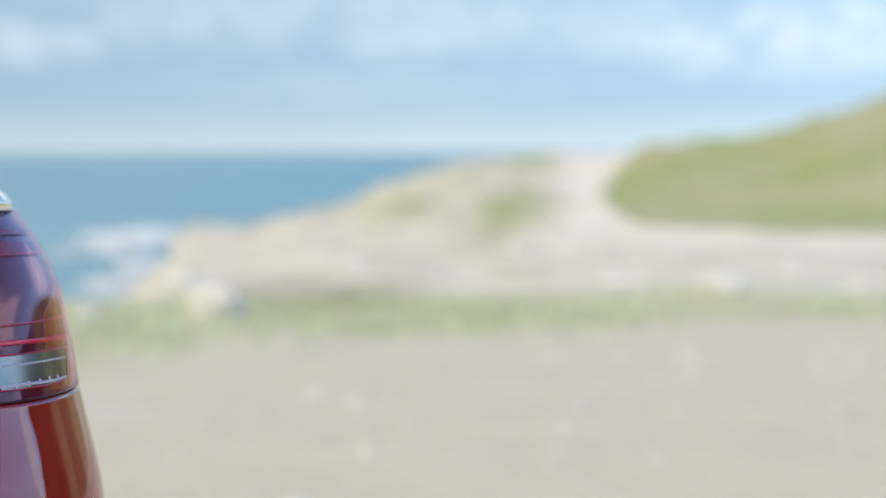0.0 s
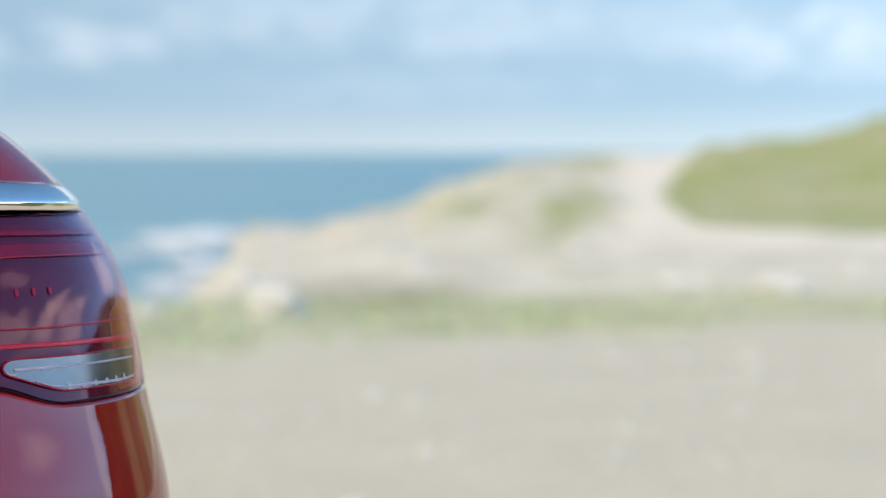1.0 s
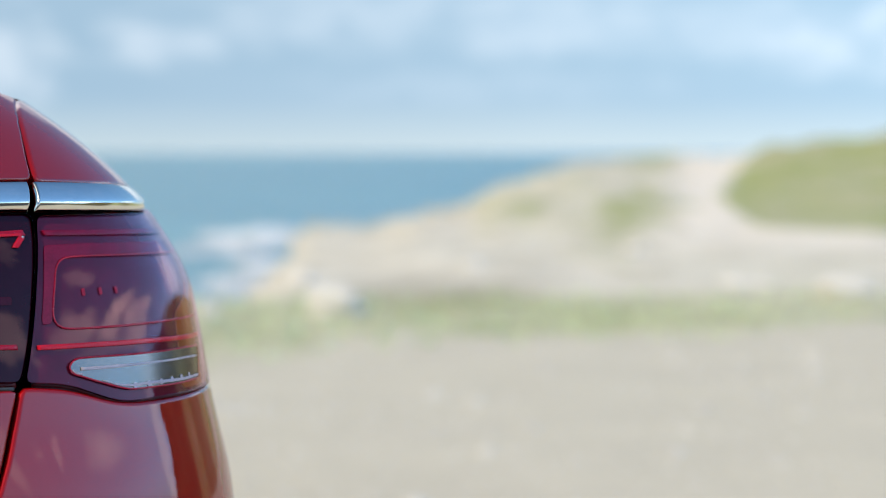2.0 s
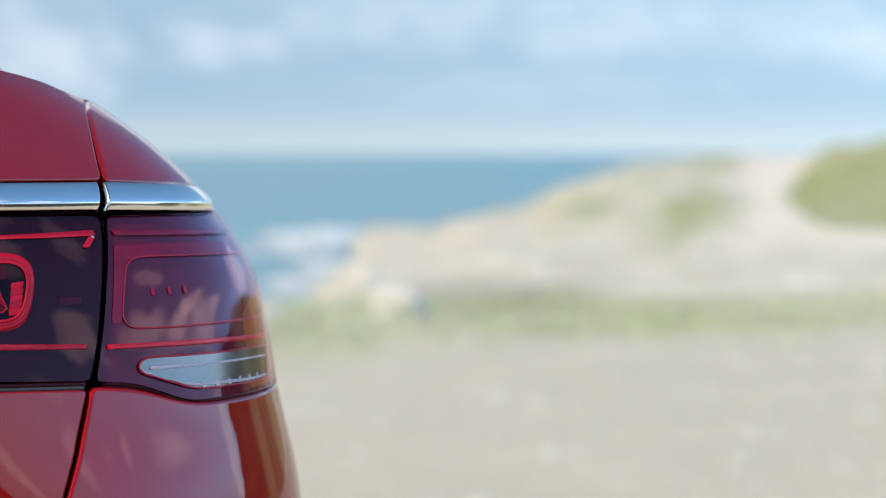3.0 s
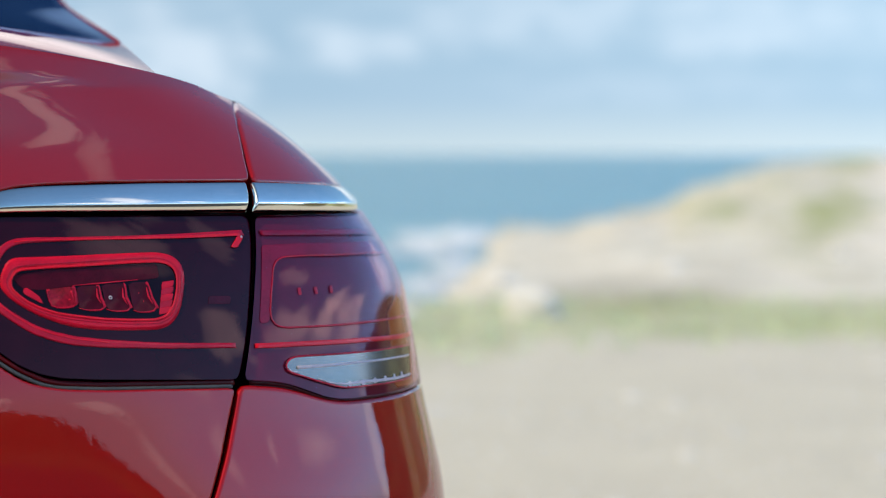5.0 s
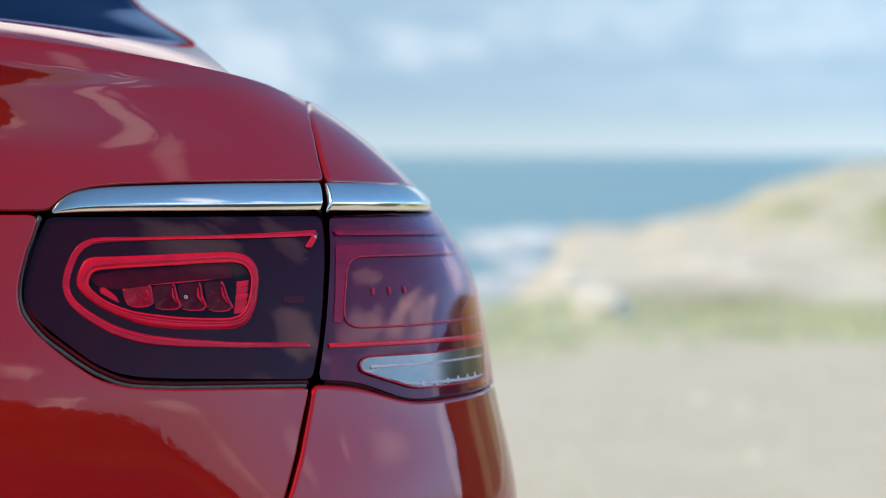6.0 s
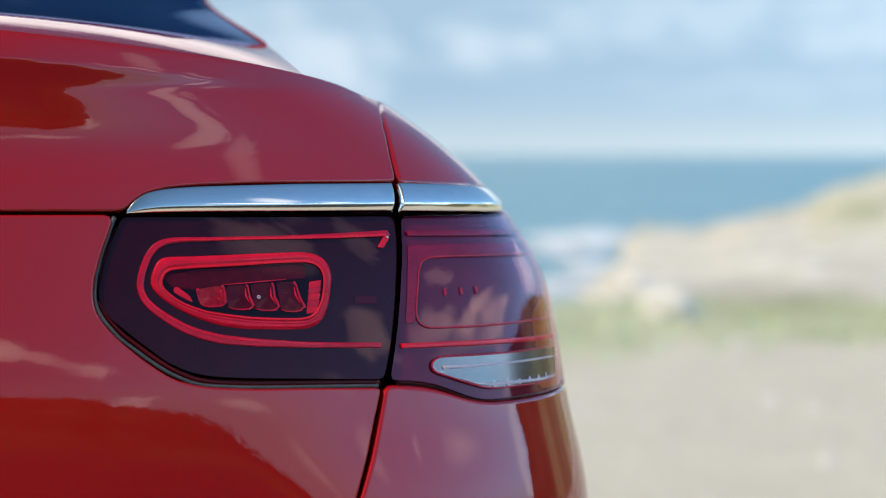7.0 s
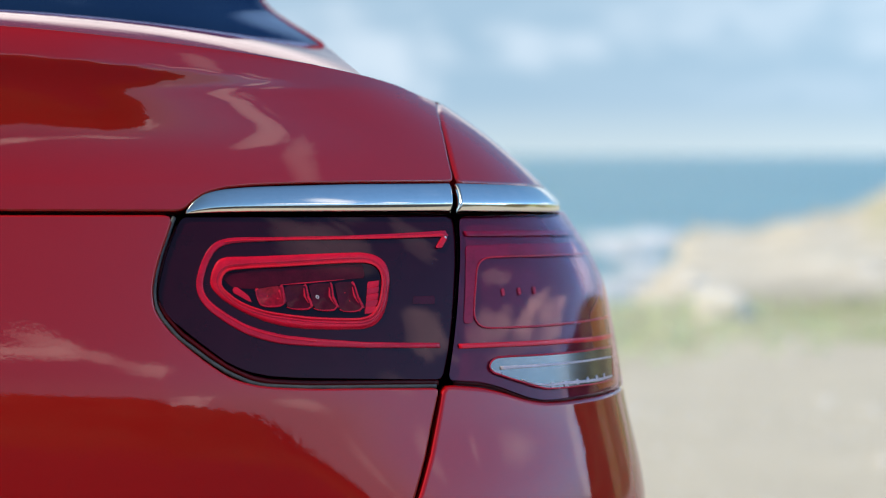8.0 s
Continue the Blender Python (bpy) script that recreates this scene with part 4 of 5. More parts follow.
def tail_lamp(side):
    gap = [(0.4836, 1.0284), (0.4643, 1.0010), (0.4536, 0.9791), (0.4490, 0.9627), (0.4483, 0.9507), (0.4532, 0.9376), (0.4671, 0.9189), (0.4940, 0.8968), (0.5116, 0.8845), (0.5329, 0.8742), (0.5493, 0.8706),
           (0.5884, 0.8680), (0.6804, 0.8662), (0.7235, 0.8650)]
    inner = rounded(mirrored([(0.4991, 1.0378), (0.4863, 1.0229), (0.4706, 1.0009), (0.4599, 0.9790), (0.4543, 0.9638), (0.4541, 0.9518), (0.4610, 0.9408), (0.4735, 0.9297), (0.4885, 0.9165), (0.5129, 0.8965), (0.5341, 0.8862), (0.5560, 0.8814),
                              (0.5895, 0.8790), (0.6523, 0.8766), (0.7321, 0.8731), (0.7342, 0.8747), (0.7393, 0.8873), (0.7494, 0.9123), (0.7600, 0.9402), (0.7711, 0.9684), (0.7846, 0.9967), (0.7976, 1.0194), (0.8075, 1.0370)], side), 0.006)
    outer = rounded(mirrored([(0.8132, 1.0347), (0.8024, 1.0192), (0.7890, 0.9964), (0.7752, 0.9681), (0.7639, 0.9399), (0.7531, 0.9119), (0.7430, 0.8841), (0.7392, 0.8731), (0.7440, 0.8708), (0.7732, 0.8681), (0.7924, 0.8635), (0.8118, 0.8560),
                              (0.8320, 0.8483), (0.8502, 0.8442), (0.8703, 0.8430), (0.9075, 0.8430), (0.9426, 0.8422), (0.9849, 0.8410), (1.15, 0.835),
                              (1.29, 0.838), (1.39, 0.860), (1.44, 0.92), (1.435, 0.985), (1.395, 1.028), (1.2, 1.031), (1.04, 1.032), (0.9, 1.0345)], side), 0.008)
    for name, line in (("tail_lamp_inner", inner), ("tail_lamp_outer", outer)):
        even = resample(line, 0.005)
        lamp = panel(name, offset(even, 0.0016), LENS, car, "smoked red tail lamp with red light guides", grid=0.010, edge=0.002, turn=0.005)
        panel("housing", offset(even, 0.0002), HOUSING if name == "tail_lamp_inner" else HOUSING_RED, lamp, "dark lamp housing", depth=0.0050, grid=0.008, rim=0.005, edge=0.0005, turn=-0.003)
        if name == "tail_lamp_inner":
            strip("seal", rounded(mirrored([(0.4915, 1.0378)] + [(u + 0.0016, z + 0.0016) for u, z in gap], side), 0.006, False), 0.0040, 0.004, SEAL, lamp, "grey rubber seal", 0.0040)
            strip("lens_wall", rounded(mirrored([(u + 0.0050, z + 0.0056) for u, z in gap[4:]], side), 0.006, False), (0.004, 0.0062, 0.0062), 0.005, RIM, lamp, "dark red edge of the lens", 0.0066)
            strip("lens_rim", rounded(mirrored([(u + 0.0080, z + 0.0008) for u, z in gap[:6]], side), 0.006, False), (0.003, 0.009, 0.010, 0.009, 0.003), 0.003, RIM, lamp, "dark red inner rim", 0.0068)
            fill_inner(lamp, side)
        else:
            low = mirrored([(0.7460, 0.8708), (0.7732, 0.8681), (0.7924, 0.8635), (0.8118, 0.8560), (0.8320, 0.8483), (0.8502, 0.8442), (0.8703, 0.8430), (0.9075, 0.8430), (0.9426, 0.8422), (0.9849, 0.8410), (1.15, 0.835)], side)
            strip("seal", rounded([(u, z - 0.0050) for u, z in low], 0.006, False), 0.0030, 0.003, RUBBER, lamp, "black rubber seal", 0.0070)
            strip("lens_wall", rounded([(u, z - 0.0010) for u, z in low], 0.006, False), 0.0050, 0.004, RIM, lamp, "dark red edge of the lens", 0.0066)
            fill_outer(lamp, side)


def fill_inner(lamp, side):
    path = rounded(mirrored([(0.7841, 1.0181), (0.7218, 1.0164), (0.6580, 1.0155), (0.6211, 1.0154), (0.5785, 1.0147), (0.5485, 1.0144), (0.5336, 1.0128), (0.5211, 1.0074), (0.5109, 0.9975), (0.5023, 0.9843), (0.4976, 0.9733), (0.4965, 0.9651),
                             (0.4994, 0.9557), (0.5065, 0.9474), (0.5181, 0.9385), (0.5335, 0.9284), (0.5496, 0.9220), (0.5714, 0.9164), (0.6052, 0.9127), (0.6570, 0.9091), (0.7346, 0.9062)], side), 0.006, False)
    strip("light_guide", path, (0.0056, 0.0050, 0.0042, 0.0034, 0.0034, 0.0046, 0.0060, 0.0070, 0.0088, 0.0096, 0.0080, 0.0060, 0.0052, 0.0050), 0.006, GUIDE_DIM, lamp, "red light guide line", 0.018, back=True)
    core = mirrored([(0.7800, 1.0162), (0.7218, 1.0152), (0.6580, 1.0148), (0.6211, 1.0148), (0.5785, 1.0144), (0.5485, 1.0141), (0.5340, 1.0125)], side)
    strip("guide_core", rounded(core, 0.006, False), (0.0026, 0.0024, 0.0018, 0.0012), 0.003, GUIDE, lamp, "brighter lower edge of the light guide", 0.0145, back=True)
    core = mirrored([(0.4990, 0.9660), (0.5012, 0.9580), (0.5082, 0.9494), (0.5195, 0.9405), (0.5345, 0.9306), (0.5505, 0.9243), (0.5720, 0.9185), (0.6055, 0.9140)], side)
    strip("guide_core", rounded(core, 0.006, False), (0.0010, 0.0014, 0.0010), 0.002, GUIDE, lamp, "", 0.0145, back=True)
    ring_out = rounded(mirrored([(0.5204, 0.9947), (0.5296, 0.9979), (0.5603, 0.9982), (0.5903, 0.9990), (0.6512, 1.0005), (0.6759, 1.0007), (0.6892, 0.9982), (0.6964, 0.9930), (0.6990, 0.9850), (0.6968, 0.9732), (0.6922, 0.9620), (0.6856, 0.9469),
                                 (0.6779, 0.9354), (0.6691, 0.9283), (0.6570, 0.9247), (0.6305, 0.9248), (0.5959, 0.9261), (0.5735, 0.9293), (0.5571, 0.9340), (0.5412, 0.9409), (0.5282, 0.9482), (0.5156, 0.9577), (0.5087, 0.9666), (0.5077, 0.9733), (0.5117, 0.9832)], side), 0.005)
    ring_in = rounded(mirrored([(0.5259, 0.9819), (0.5306, 0.9846), (0.5568, 0.9863), (0.5865, 0.9873), (0.6472, 0.9899), (0.6718, 0.9903), (0.6813, 0.9893), (0.6868, 0.9858), (0.6892, 0.9801), (0.6873, 0.9706), (0.6833, 0.9611), (0.6780, 0.9505),
                                (0.6725, 0.9428), (0.6653, 0.9379), (0.6553, 0.9359), (0.6329, 0.9364), (0.6040, 0.9382), (0.5758, 0.9420), (0.5591, 0.9450), (0.5430, 0.9508), (0.5325, 0.9564), (0.5257, 0.9626), (0.5210, 0.9676), (0.5196, 0.9720), (0.5217, 0.9764)], side), 0.005)
    band("light_frame", ring_out, ring_in, GUIDE_DEEP, lamp, "deep red light frame with brighter edges", 0.0175, 0.005, 0.008)
    even = resample(ring_in, 0.004)
    strip("frame_edge", offset(even, -0.0014), 0.0024, 0.006, GUIDE, lamp, "bright inner edge of the light frame", 0.0130, True, back=True)
    strip("frame_edge", offset(even, -0.0050), 0.0010, 0.003, GUIDE_DIM, lamp, "", 0.0125, True, back=True)
    panel("recess", offset(even, -0.002), DEEP_DARK, lamp, "dark recess of the lamp", depth=0.0190, grid=0.008, rim=0.004, edge=0.0004, turn=0, back=True)
    shelf = mirrored([(0.5200, 0.9800), (0.5568, 0.9850), (0.6718, 0.9890), (0.6700, 0.9757), (0.6177, 0.9722), (0.5812, 0.9700), (0.5495, 0.9666), (0.5300, 0.9680)], side)
    panel("shelf", rounded(shelf, 0.003), CUP_SHADED, lamp, "dark shelf over the reflector cups", depth=0.0186, grid=0.006, rim=0.003, edge=0.0006, turn=0.003, back=True)
    strip("shelf_edge", rounded(mirrored([(0.5800, 0.9698), (0.6177, 0.9722), (0.6480, 0.9742)], side), 0.004, False), (0.0004, 0.0012, 0.0010, 0.0004), 0.002, GUIDE_DEEP, lamp, "", 0.0172, back=True)
    flap = mirrored([(0.5290, 0.9640), (0.5330, 0.9690), (0.5440, 0.9600), (0.5470, 0.9530)], side)
    panel("side_vane", rounded(flap, 0.002), GUIDE_DEEP, lamp, "", depth=0.0175, grid=0.006, rim=0.003, edge=0.0006, turn=0.004, back=True)
    cups = [[(0.5531, 0.9661), (0.5812, 0.9696), (0.5805, 0.9613), (0.5805, 0.9508), (0.5744, 0.9489), (0.5627, 0.9486), (0.5544, 0.9501), (0.5533, 0.9589)],
            [(0.5834, 0.9690), (0.6060, 0.9698), (0.6049, 0.9581), (0.6084, 0.9475), (0.6027, 0.9454), (0.5882, 0.9457), (0.5817, 0.9480)],
            [(0.6090, 0.9703), (0.6330, 0.9710), (0.6307, 0.9577), (0.6345, 0.9459), (0.6287, 0.9438), (0.6141, 0.9441), (0.6087, 0.9464)],
            [(0.6367, 0.9715), (0.6566, 0.9717), (0.6568, 0.9572), (0.6610, 0.9447), (0.6520, 0.9422), (0.6402, 0.9424), (0.6354, 0.9447)]]
    for k, cup in enumerate(cups):
        line = mirrored(cup, side)
        # the first cup has the lit tone, the rest the shaded one
        bowl("reflector_cup", rounded(line, 0.002), CUP_LIT if k == 0 else CUP_SHADED, lamp, "red reflector cup", 0.0130, 0.0136, 0.86, True)
        strip("cup_lip", rounded(line[2:] if k else line[2:] + line[:1], 0.004, False), (0.0008, 0.0016, 0.0014, 0.0006), 0.004, GUIDE_DIM, lamp, "bright lip of the cup", 0.0130, back=True)
        top, mid, low = line[1], line[2], line[3]
        wide = 0.0032 * side
        blade = [(top[0] - wide * 0.5, top[1]), (top[0] + wide * 0.2, top[1]), (mid[0] + wide * 0.5, mid[1]), (low[0] + wide * 0.3, low[1] + 0.001), (low[0] - wide * 0.4, low[1] + 0.001), (mid[0] - wide, mid[1])]
        panel("cup_blade", rounded(blade, 0.001), GUIDE_DIM if k == 0 else GUIDE_DEEP, lamp, "red vane between the cups", depth=0.0140, grid=0.004, rim=0.002, edge=0.0005, turn=0.005, back=True)
    # tiny patches of brighter red, painted as glints in the cups
    for u, z, r in ((0.5545, 0.9655, 0.0011), (0.5785, 0.9640, 0.0012), (0.5740, 0.9565, 0.0006), (0.5640, 0.9590, 0.0003), (0.6480, 0.9530, 0.0003), (0.6450, 0.9610, 0.0003)):
        panel("cup_glint", rounded(mirrored([(u - 1.6 * r, z - r), (u + 1.6 * r, z - r * 0.6), (u + 1.4 * r, z + r), (u - 1.2 * r, z + r * 0.7)], side), r * 0.5), GUIDE, lamp, "", depth=0.0145, grid=0.003, rim=0.0006, edge=0.0003, turn=0.002, back=True)
    led = [(0.6153 + 0.0014 * math.cos(a), 0.9574 + 0.0014 * math.sin(a)) for a in np.arange(12) * math.tau / 12]
    strip("led_ring", mirrored(led, side), 0.0010, 0.002, RIB, lamp, "tiny bright diode", 0.0140, True, step=0.0008, back=True)
    for k in range(5):
        z0, z1 = 0.9400 + 0.0063 * k, 0.9455 + 0.0063 * k
        left = lambda z: 0.6612 + (z - 0.94) * 0.36
        panel("prism", mirrored([(left(z0), z0), (left(z0) + 0.0115, z0 + 0.0015), (left(z1) + 0.0128, z1 + 0.0015), (left(z1), z1)], side), GUIDE_DIM if k % 2 else GUIDE_DEEP, lamp, "ribbed red prism", depth=0.0165, grid=0.004, rim=0.003, edge=0.0005, turn=0.004, back=True)
    panel("guide_tip", mirrored([(0.7627, 1.0041), (0.7687, 1.0040), (0.7816, 1.0140), (0.7775, 1.0153)], side), GUIDE, lamp, "red prism at the end of the light guide", depth=0.0150, grid=0.004, rim=0.002, edge=0.0008, turn=0.006, back=True)
    # a pale patch put in as the glint at the prism's tip
    panel("guide_glint", rounded(mirrored([(0.7785, 1.0132), (0.7800, 1.0130), (0.7815, 1.0143), (0.7795, 1.0148)], side), 0.001), RIB, lamp, "pale patch painted as the glint on the prism", depth=0.0125, grid=0.003, rim=0.0008, edge=0.0005, turn=0.004, back=True)
    panel("marker", mirrored([(0.7150, 0.9484), (0.7388, 0.9477), (0.7416, 0.9550), (0.7177, 0.9557)], side), MARK, lamp, "dim red marker block", depth=0.0194, grid=0.006, rim=0.003, edge=0.0003, turn=0.002, back=True)


def fill_outer(lamp, side):
    # side piece whose colour carries the warm reflection of the land
    panel("housing_side", rounded(mirrored([(0.950, 0.8475), (1.06, 0.844), (1.15, 0.838), (1.28, 0.842), (1.38, 0.864), (1.43, 0.92), (1.425, 0.985), (1.385, 0.990), (1.2, 0.975), (1.06, 0.955), (0.968, 0.925)], side), 0.01), HOUSING_MIRRORED, lamp, "lamp side housing, coloured like the land mirrored in the lens", depth=0.0042, grid=0.014, rim=0.006, turn=0.003)
    strip("light_guide", rounded(mirrored([(0.8057, 1.0171), (0.8666, 1.0159), (0.9881, 1.0132), (1.08, 1.0100)], side), 0.01, False), 0.0054, 0.005, BAND, lamp, "dim red light guide line", 0.0195, back=True)
    strip("light_guide", rounded(mirrored([(0.7552, 0.9045), (0.8144, 0.9036), (0.8951, 0.9016), (0.9691, 0.8985), (1.04, 0.8960)], side), 0.01, False), 0.0050, 0.005, GUIDE, lamp, "bright red light guide line", 0.018, back=True)
    frame_line = rounded(mirrored([(1.06, 0.9870), (0.9669, 0.9900), (0.8494, 0.9925), (0.8198, 0.9923), (0.8093, 0.9891), (0.8012, 0.9813), (0.7892, 0.9563), (0.7813, 0.9359), (0.7816, 0.9279), (0.7868, 0.9225), (0.7980, 0.9208), (0.8574, 0.9197), (0.9024, 0.9195), (0.9663, 0.9189), (1.03, 0.9175)], side), 0.005, False)
    strip("light_frame", frame_line, (0.0016, 0.0016, 0.0016, 0.0018, 0.0022, 0.0026), 0.004, GUIDE_DIM, lamp, "thin red frame", 0.0175, back=True)
    panel("red_band", rounded(mirrored([(0.7990, 1.0045), (0.8577, 1.0047), (0.9762, 1.0020), (1.06, 0.9990), (1.06, 0.9885), (0.9653, 0.9914), (0.8502, 0.9937), (0.8204, 0.9935), (0.8084, 0.9904), (0.8003, 0.9825), (0.7770, 0.9270), (0.7660, 0.9268), (0.7690, 0.9350), (0.7864, 0.9794)], side), 0.004), BAND, lamp, "dim red band", depth=0.0192, grid=0.010, rim=0.004, edge=0.0004, turn=0.002, back=True)
    # three red slivers, coloured to pass for small glints behind the lens
    for k in range(3):
        panel("prism", mirrored([(0.8225 + 0.022 * k, 0.953), (0.8260 + 0.022 * k, 0.953), (0.8272 + 0.022 * k, 0.960), (0.8235 + 0.022 * k, 0.960)], side), GUIDE_DIM, lamp, "", depth=0.0197, grid=0.004, rim=0.002, edge=0.0003, turn=0.002, back=True)
    rev = rounded(mirrored([(0.7859, 0.8809), (0.7884, 0.8870), (0.7961, 0.8911), (0.8115, 0.8914), (0.8909, 0.8895), (0.9626, 0.8881), (1.0128, 0.8856), (0.9935, 0.8524), (0.9472, 0.8527), (0.8732, 0.8546), (0.8567, 0.8554), (0.8417, 0.8589), (0.8206, 0.8656), (0.8007, 0.8726), (0.7898, 0.8761)], side), 0.004)
    panel("reverse_reflector", rev, SILVER, lamp, "silver reversing light reflector", depth=0.016, grid=0.008, rim=0.004, edge=0.001, turn=0.004, back=True)
    strip("reverse_edge", rev, 0.0018, 0.008, GUIDE_DIM, lamp, "thin red surround", 0.012, True, back=True)
    strip("reverse_rib", rounded(mirrored([(0.7994, 0.8804), (0.8307, 0.8799), (0.8879, 0.8792), (0.9573, 0.8777), (1.0024, 0.8755)], side), 0.01, False), (0.0034, 0.0030, 0.0022, 0.0020, 0.0020), 0.006, RIB, lamp, "frosted clear rib", 0.014, back=True)
    strip("reverse_rib", rounded(mirrored([(0.7894, 0.8800), (0.7908, 0.8778), (0.7945, 0.8762), (0.8006, 0.8752)], side), 0.002, False), (0.0010, 0.0018, 0.0022), 0.006, RIB, lamp, "", 0.014, back=True)
    strip("reverse_rib", rounded(mirrored([(0.8230, 0.8672), (0.8279, 0.8657), (0.8391, 0.8614), (0.8614, 0.8585), (0.8829, 0.8590), (0.9484, 0.8562), (0.9929, 0.8556)], side), 0.006, False), (0.0010, 0.0026, 0.0034, 0.0030, 0.0028, 0.0024), 0.008, RIB, lamp, "", 0.014, back=True)
    for k in range(6):
        u = 0.862 + 0.020 * k
        panel("reverse_prism", mirrored([(u, 0.8560), (u + 0.0042, 0.8560), (u + 0.0042, 0.8608), (u, 0.8608)], side), RIB, lamp, "", depth=0.011, grid=0.004, rim=0.002, edge=0.0006, turn=0.006, back=True)


for side in (1, -1):
    tail_lamp(side)

# deck, rear window, roof
crest_u = np.linspace(-0.87, 0.87, 81)
crest = sunk(crest_u, edge_height(abs(crest_u)) - 0.0006, np.full(81, 0.0))


def glass_base(s):
    """The lower edge of the rear window; s from -1 to 1 across."""
    return np.stack([XC + 0.583 * s, 2.235 + 0.15 * s * s, 1.2655 - 0.0325 * np.abs(s) ** 2.2], -1)


fore = bend(glass_base(crest_u / 0.87))
rows = []
for t in np.linspace(0, 1, 60) ** 1.7:
    p = crest * (1 - t) + fore * t
    p[:, 2] += 0.0112 * math.sin(t ** 0.85 * math.pi) * (1 - np.abs(crest_u / 0.87) ** 5)
    rows.append(p)
sheet("rear_deck", rows, PAINT, car, "red deck below the rear window")

top_half = hermite((2.385, 2.75, 3.1, 3.55, 4.3, 5.25), (0.583, 0.532, 0.545, 0.56, 0.58, 0.64))
top_edge = hermite((2.385, 2.75, 3.1, 3.55, 4.1, 4.4, 5.25), (1.233, 1.321, 1.415, 1.53, 1.57, 1.555, 1.13))
belt_half = hermite((2.2, 2.385, 2.75, 3.1, 3.55, 4.3, 5.25), (0.56, 0.572, 0.525, 0.55, 0.62, 0.72, 0.70))
belt_high = hermite((2.2, 3.0, 4.3, 5.25), (1.165, 1.17, 1.15, 1.11))
s = np.linspace(-1, 1, 41)


def across(y, crown):
    return np.stack([XC + top_half(y) * s, np.full(41, y), top_edge(y) + crown * (1 - np.abs(s) ** 2.2)], -1)


rows = []
for t in np.linspace(0, 1, 24):
    y = glass_base(s)[:, 1] * (1 - t) + 3.55 * t
    ref = 2.385 * (1 - t) + 3.55 * t
    rows.append(np.stack([XC + top_half(ref) * s, y, top_edge(ref) + (0.0325 + 0.02 * t) * (1 - np.abs(s) ** 2.2)], -1))
sheet("rear_window", bend(rows), GLASS, car, "dark tinted sloping rear window")
sheet("roof", bend([across(y, 0.0525) for y in np.linspace(3.55, 4.3, 12)]), PAINT, car, "red roof", 0.004)
sheet("windscreen", bend([across(y, 0.05) for y in np.linspace(4.3, 5.25, 14)]), GLASS, car, "windscreen")
for side in (1, -1):
    ys = np.concatenate((np.linspace(2.385, 2.40, 4), np.linspace(2.45, 5.25, 60)))
    girth = np.interp(ys, (2.385, 2.39, 2.40, 2.6), (0.0003, 0.0022, 0.0028, 0.0021))
    rows = []
    for a in np.arange(10) * math.tau / 10:
        rows.append(np.stack([XC + side * (top_half(ys) - 0.004 + girth * math.cos(a)), ys, top_edge(ys) + 0.001 + girth * math.sin(a)], -1))
    rows.append(rows[0])
    sheet("roof_pillar", bend(rows), PAINT, car, "red roof pillar")
    rows = []
    for t in np.linspace(0, 1, 8):
        rows.append(np.stack([XC + side * (belt_half(ys) * (1 - t) + (top_half(ys) - 0.01) * t), ys, belt_high(ys) * (1 - t) + (top_edge(ys) - 0.006) * t], -1))
    sheet("side_window", bend(rows), GLASS, car, "tinted side window")
    us = np.concatenate((np.linspace(0.87, 1.02, 12), np.linspace(1.04, 4.2, 60)))
    a = skin(us * side, edge_height(us) - 0.0013)
    b = bend(np.stack([XC + side * belt_half(a[:, 1]), a[:, 1], belt_high(a[:, 1])], -1))
    sheet("shoulder", [a * (1 - t) + b * t for t in np.linspace(0, 1, 6)], PAINT, car, "red shoulder below the side windows")
s2 = np.linspace(-1, 1, 31)
sheet("bonnet", bend([np.stack([XC + (0.80 - 0.25 * t * t) * s2, 5.15 + 1.30 * t + 0 * s2, 1.10 - 0.16 * t * t - 0.06 * s2**2 + 0.02], -1) for t in np.linspace(0, 1, 16)]), PAINT, car, "red bonnet", 0.004)
bm = bmesh.new()
bmesh.ops.create_cube(bm, size=1)
bmesh.ops.scale(bm, vec=(1.62, 4.1, 0.36), verts=bm.verts)
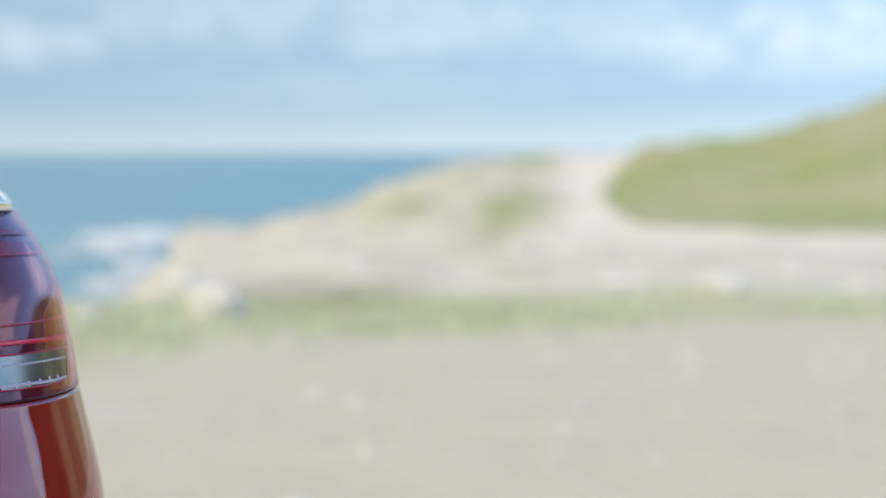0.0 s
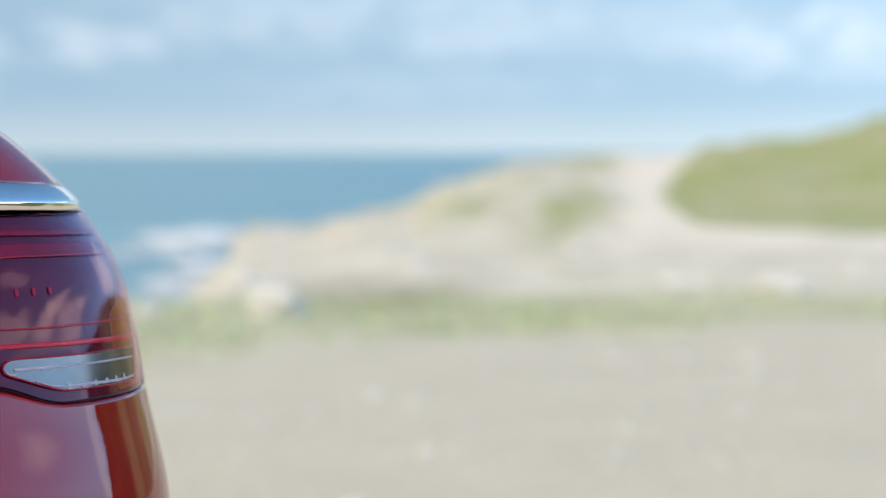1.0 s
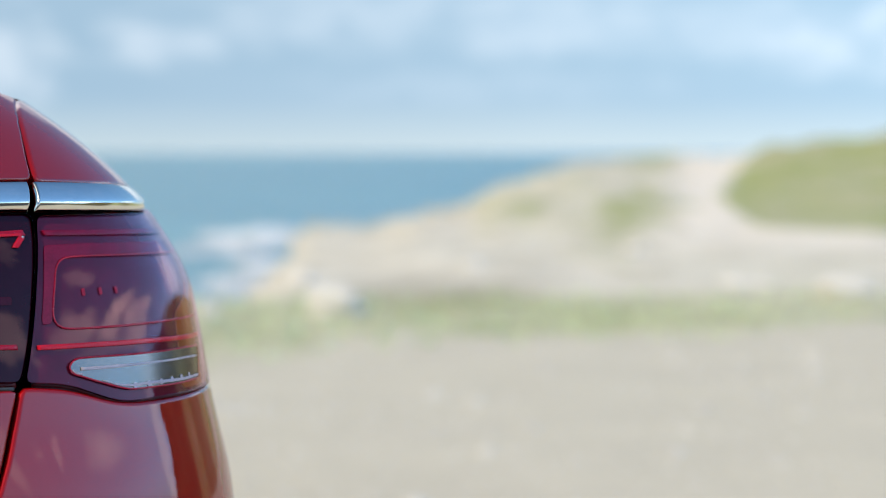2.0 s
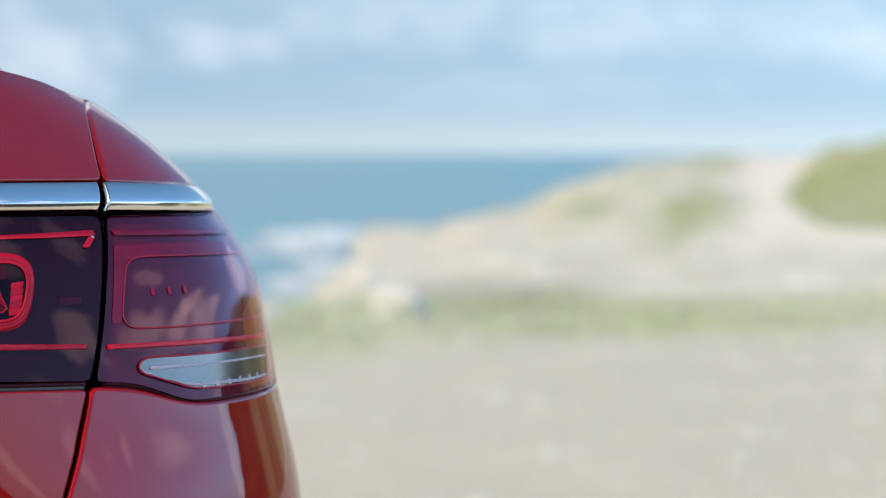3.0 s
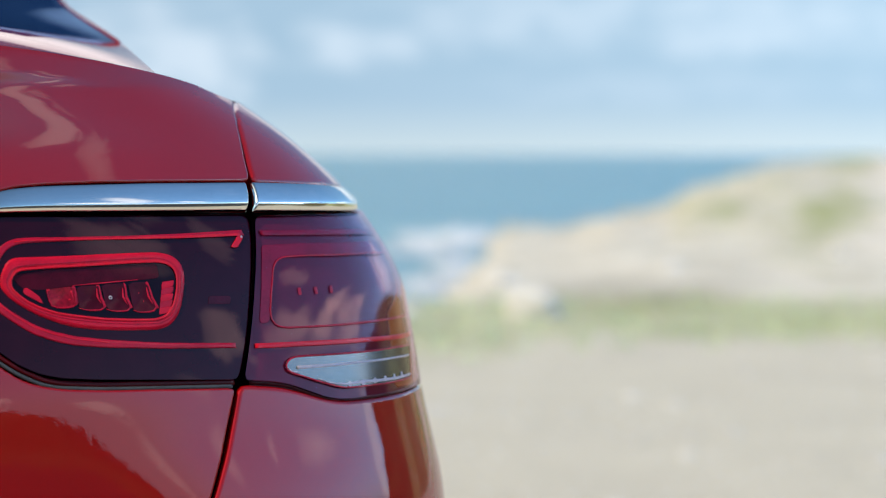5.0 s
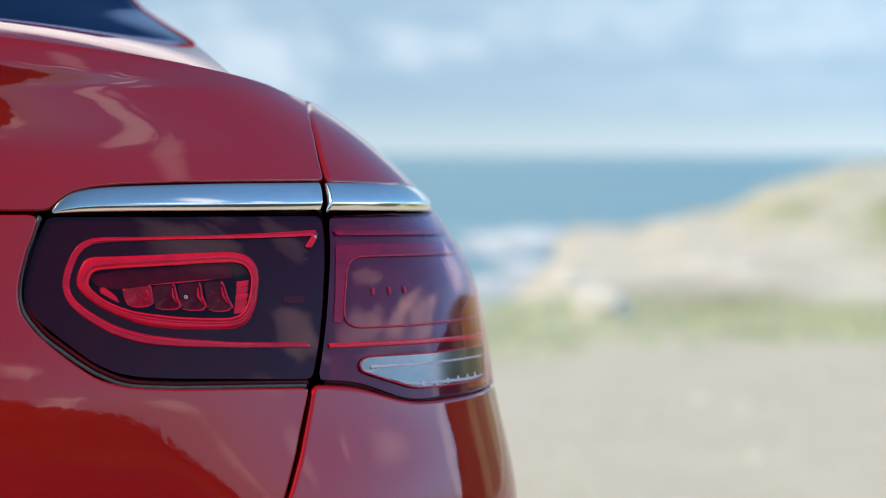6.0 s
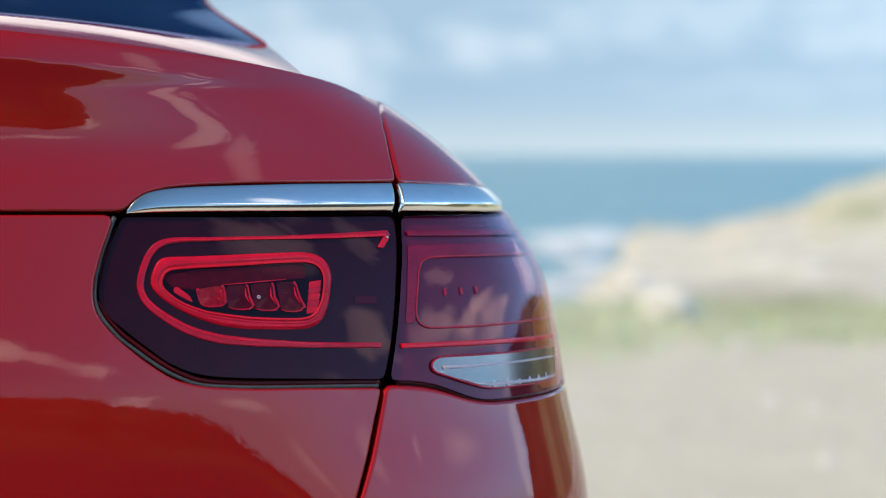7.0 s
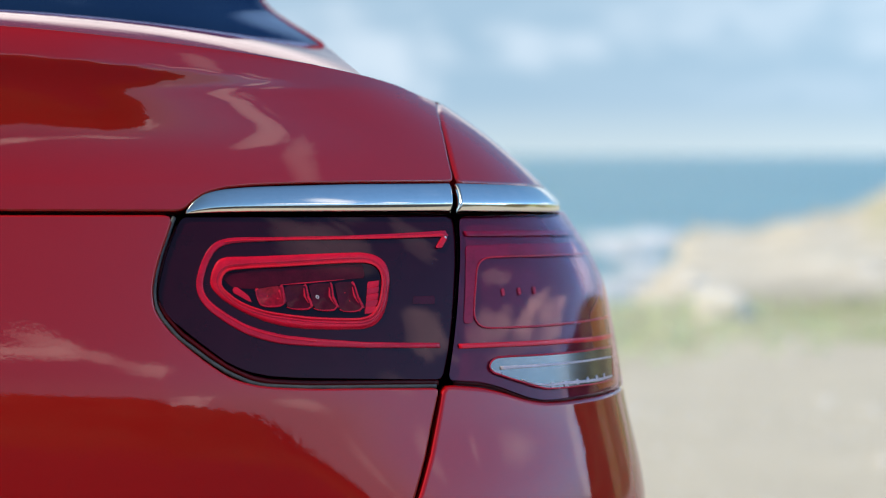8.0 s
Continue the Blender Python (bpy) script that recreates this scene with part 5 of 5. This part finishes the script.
bmesh.ops.rotate(bm, cent=(0, 0, 0), matrix=Matrix.Rotation(radians(9.6), 3, "Z"), verts=bm.verts)
bmesh.ops.translate(bm, vec=(XC - 0.33, 4.2, 0.46), verts=bm.verts)
bmesh.ops.bevel(bm, geom=bm.edges[:], offset=0.05, segments=2)
part("underbody", bm, LINER, car, "black underbody")


def turned(profile, steps=40):
    """A ring turned about the x axis from (x, radius) pairs."""
    bm = bmesh.new()
    loops = [[bm.verts.new((x, r * math.cos(k * math.tau / steps), r * math.sin(k * math.tau / steps))) for k in range(steps)] for x, r in profile]
    for a, b in zip(loops, loops[1:]):
        for k in range(steps):
            bm.faces.new((a[k], a[(k + 1) % steps], b[(k + 1) % steps], b[k]))
    return bm


for side in (1, -1):
    for axle in (REAR_AXLE, FRONT_AXLE):
        y = 2.88 if axle == REAR_AXLE else 5.64
        hub = bend(np.array([XC + side * 0.80, y, 0.365]))
        wheel = part("wheel", turned([(-0.05, 0.05), (0.085, 0.06), (0.09, 0.09), (0.06, 0.10), (0.03, 0.11), (-0.05, 0.10)]), ALLOY, car, "alloy wheel")
        wheel.matrix_world = pose(*hub, 0, 0, 9.6 if side > 0 else 189.6)
        part("tyre", turned([(-0.11, 0.25), (-0.12, 0.31), (-0.10, 0.355), (-0.06, 0.365), (0.06, 0.365), (0.10, 0.355), (0.12, 0.31), (0.11, 0.25), (-0.11, 0.25)]), TYRE, wheel, "black tyre")
        part("rim", turned([(0.105, 0.255), (0.11, 0.245), (0.05, 0.235), (-0.10, 0.235)]), ALLOY, wheel, "alloy rim")
        for k in range(5):
            bm = bmesh.new()
            bmesh.ops.create_cube(bm, size=1)
            bmesh.ops.scale(bm, vec=(0.02, 0.035, 0.16), verts=bm.verts)
            bmesh.ops.translate(bm, vec=(0.07, 0, 0.165), verts=bm.verts)
            bmesh.ops.rotate(bm, cent=(0, 0, 0), matrix=Matrix.Rotation(k * math.tau / 5, 3, "X"), verts=bm.verts)
            bmesh.ops.bevel(bm, geom=bm.edges[:], offset=0.006, segments=2)
            part("spoke", bm, ALLOY, wheel)
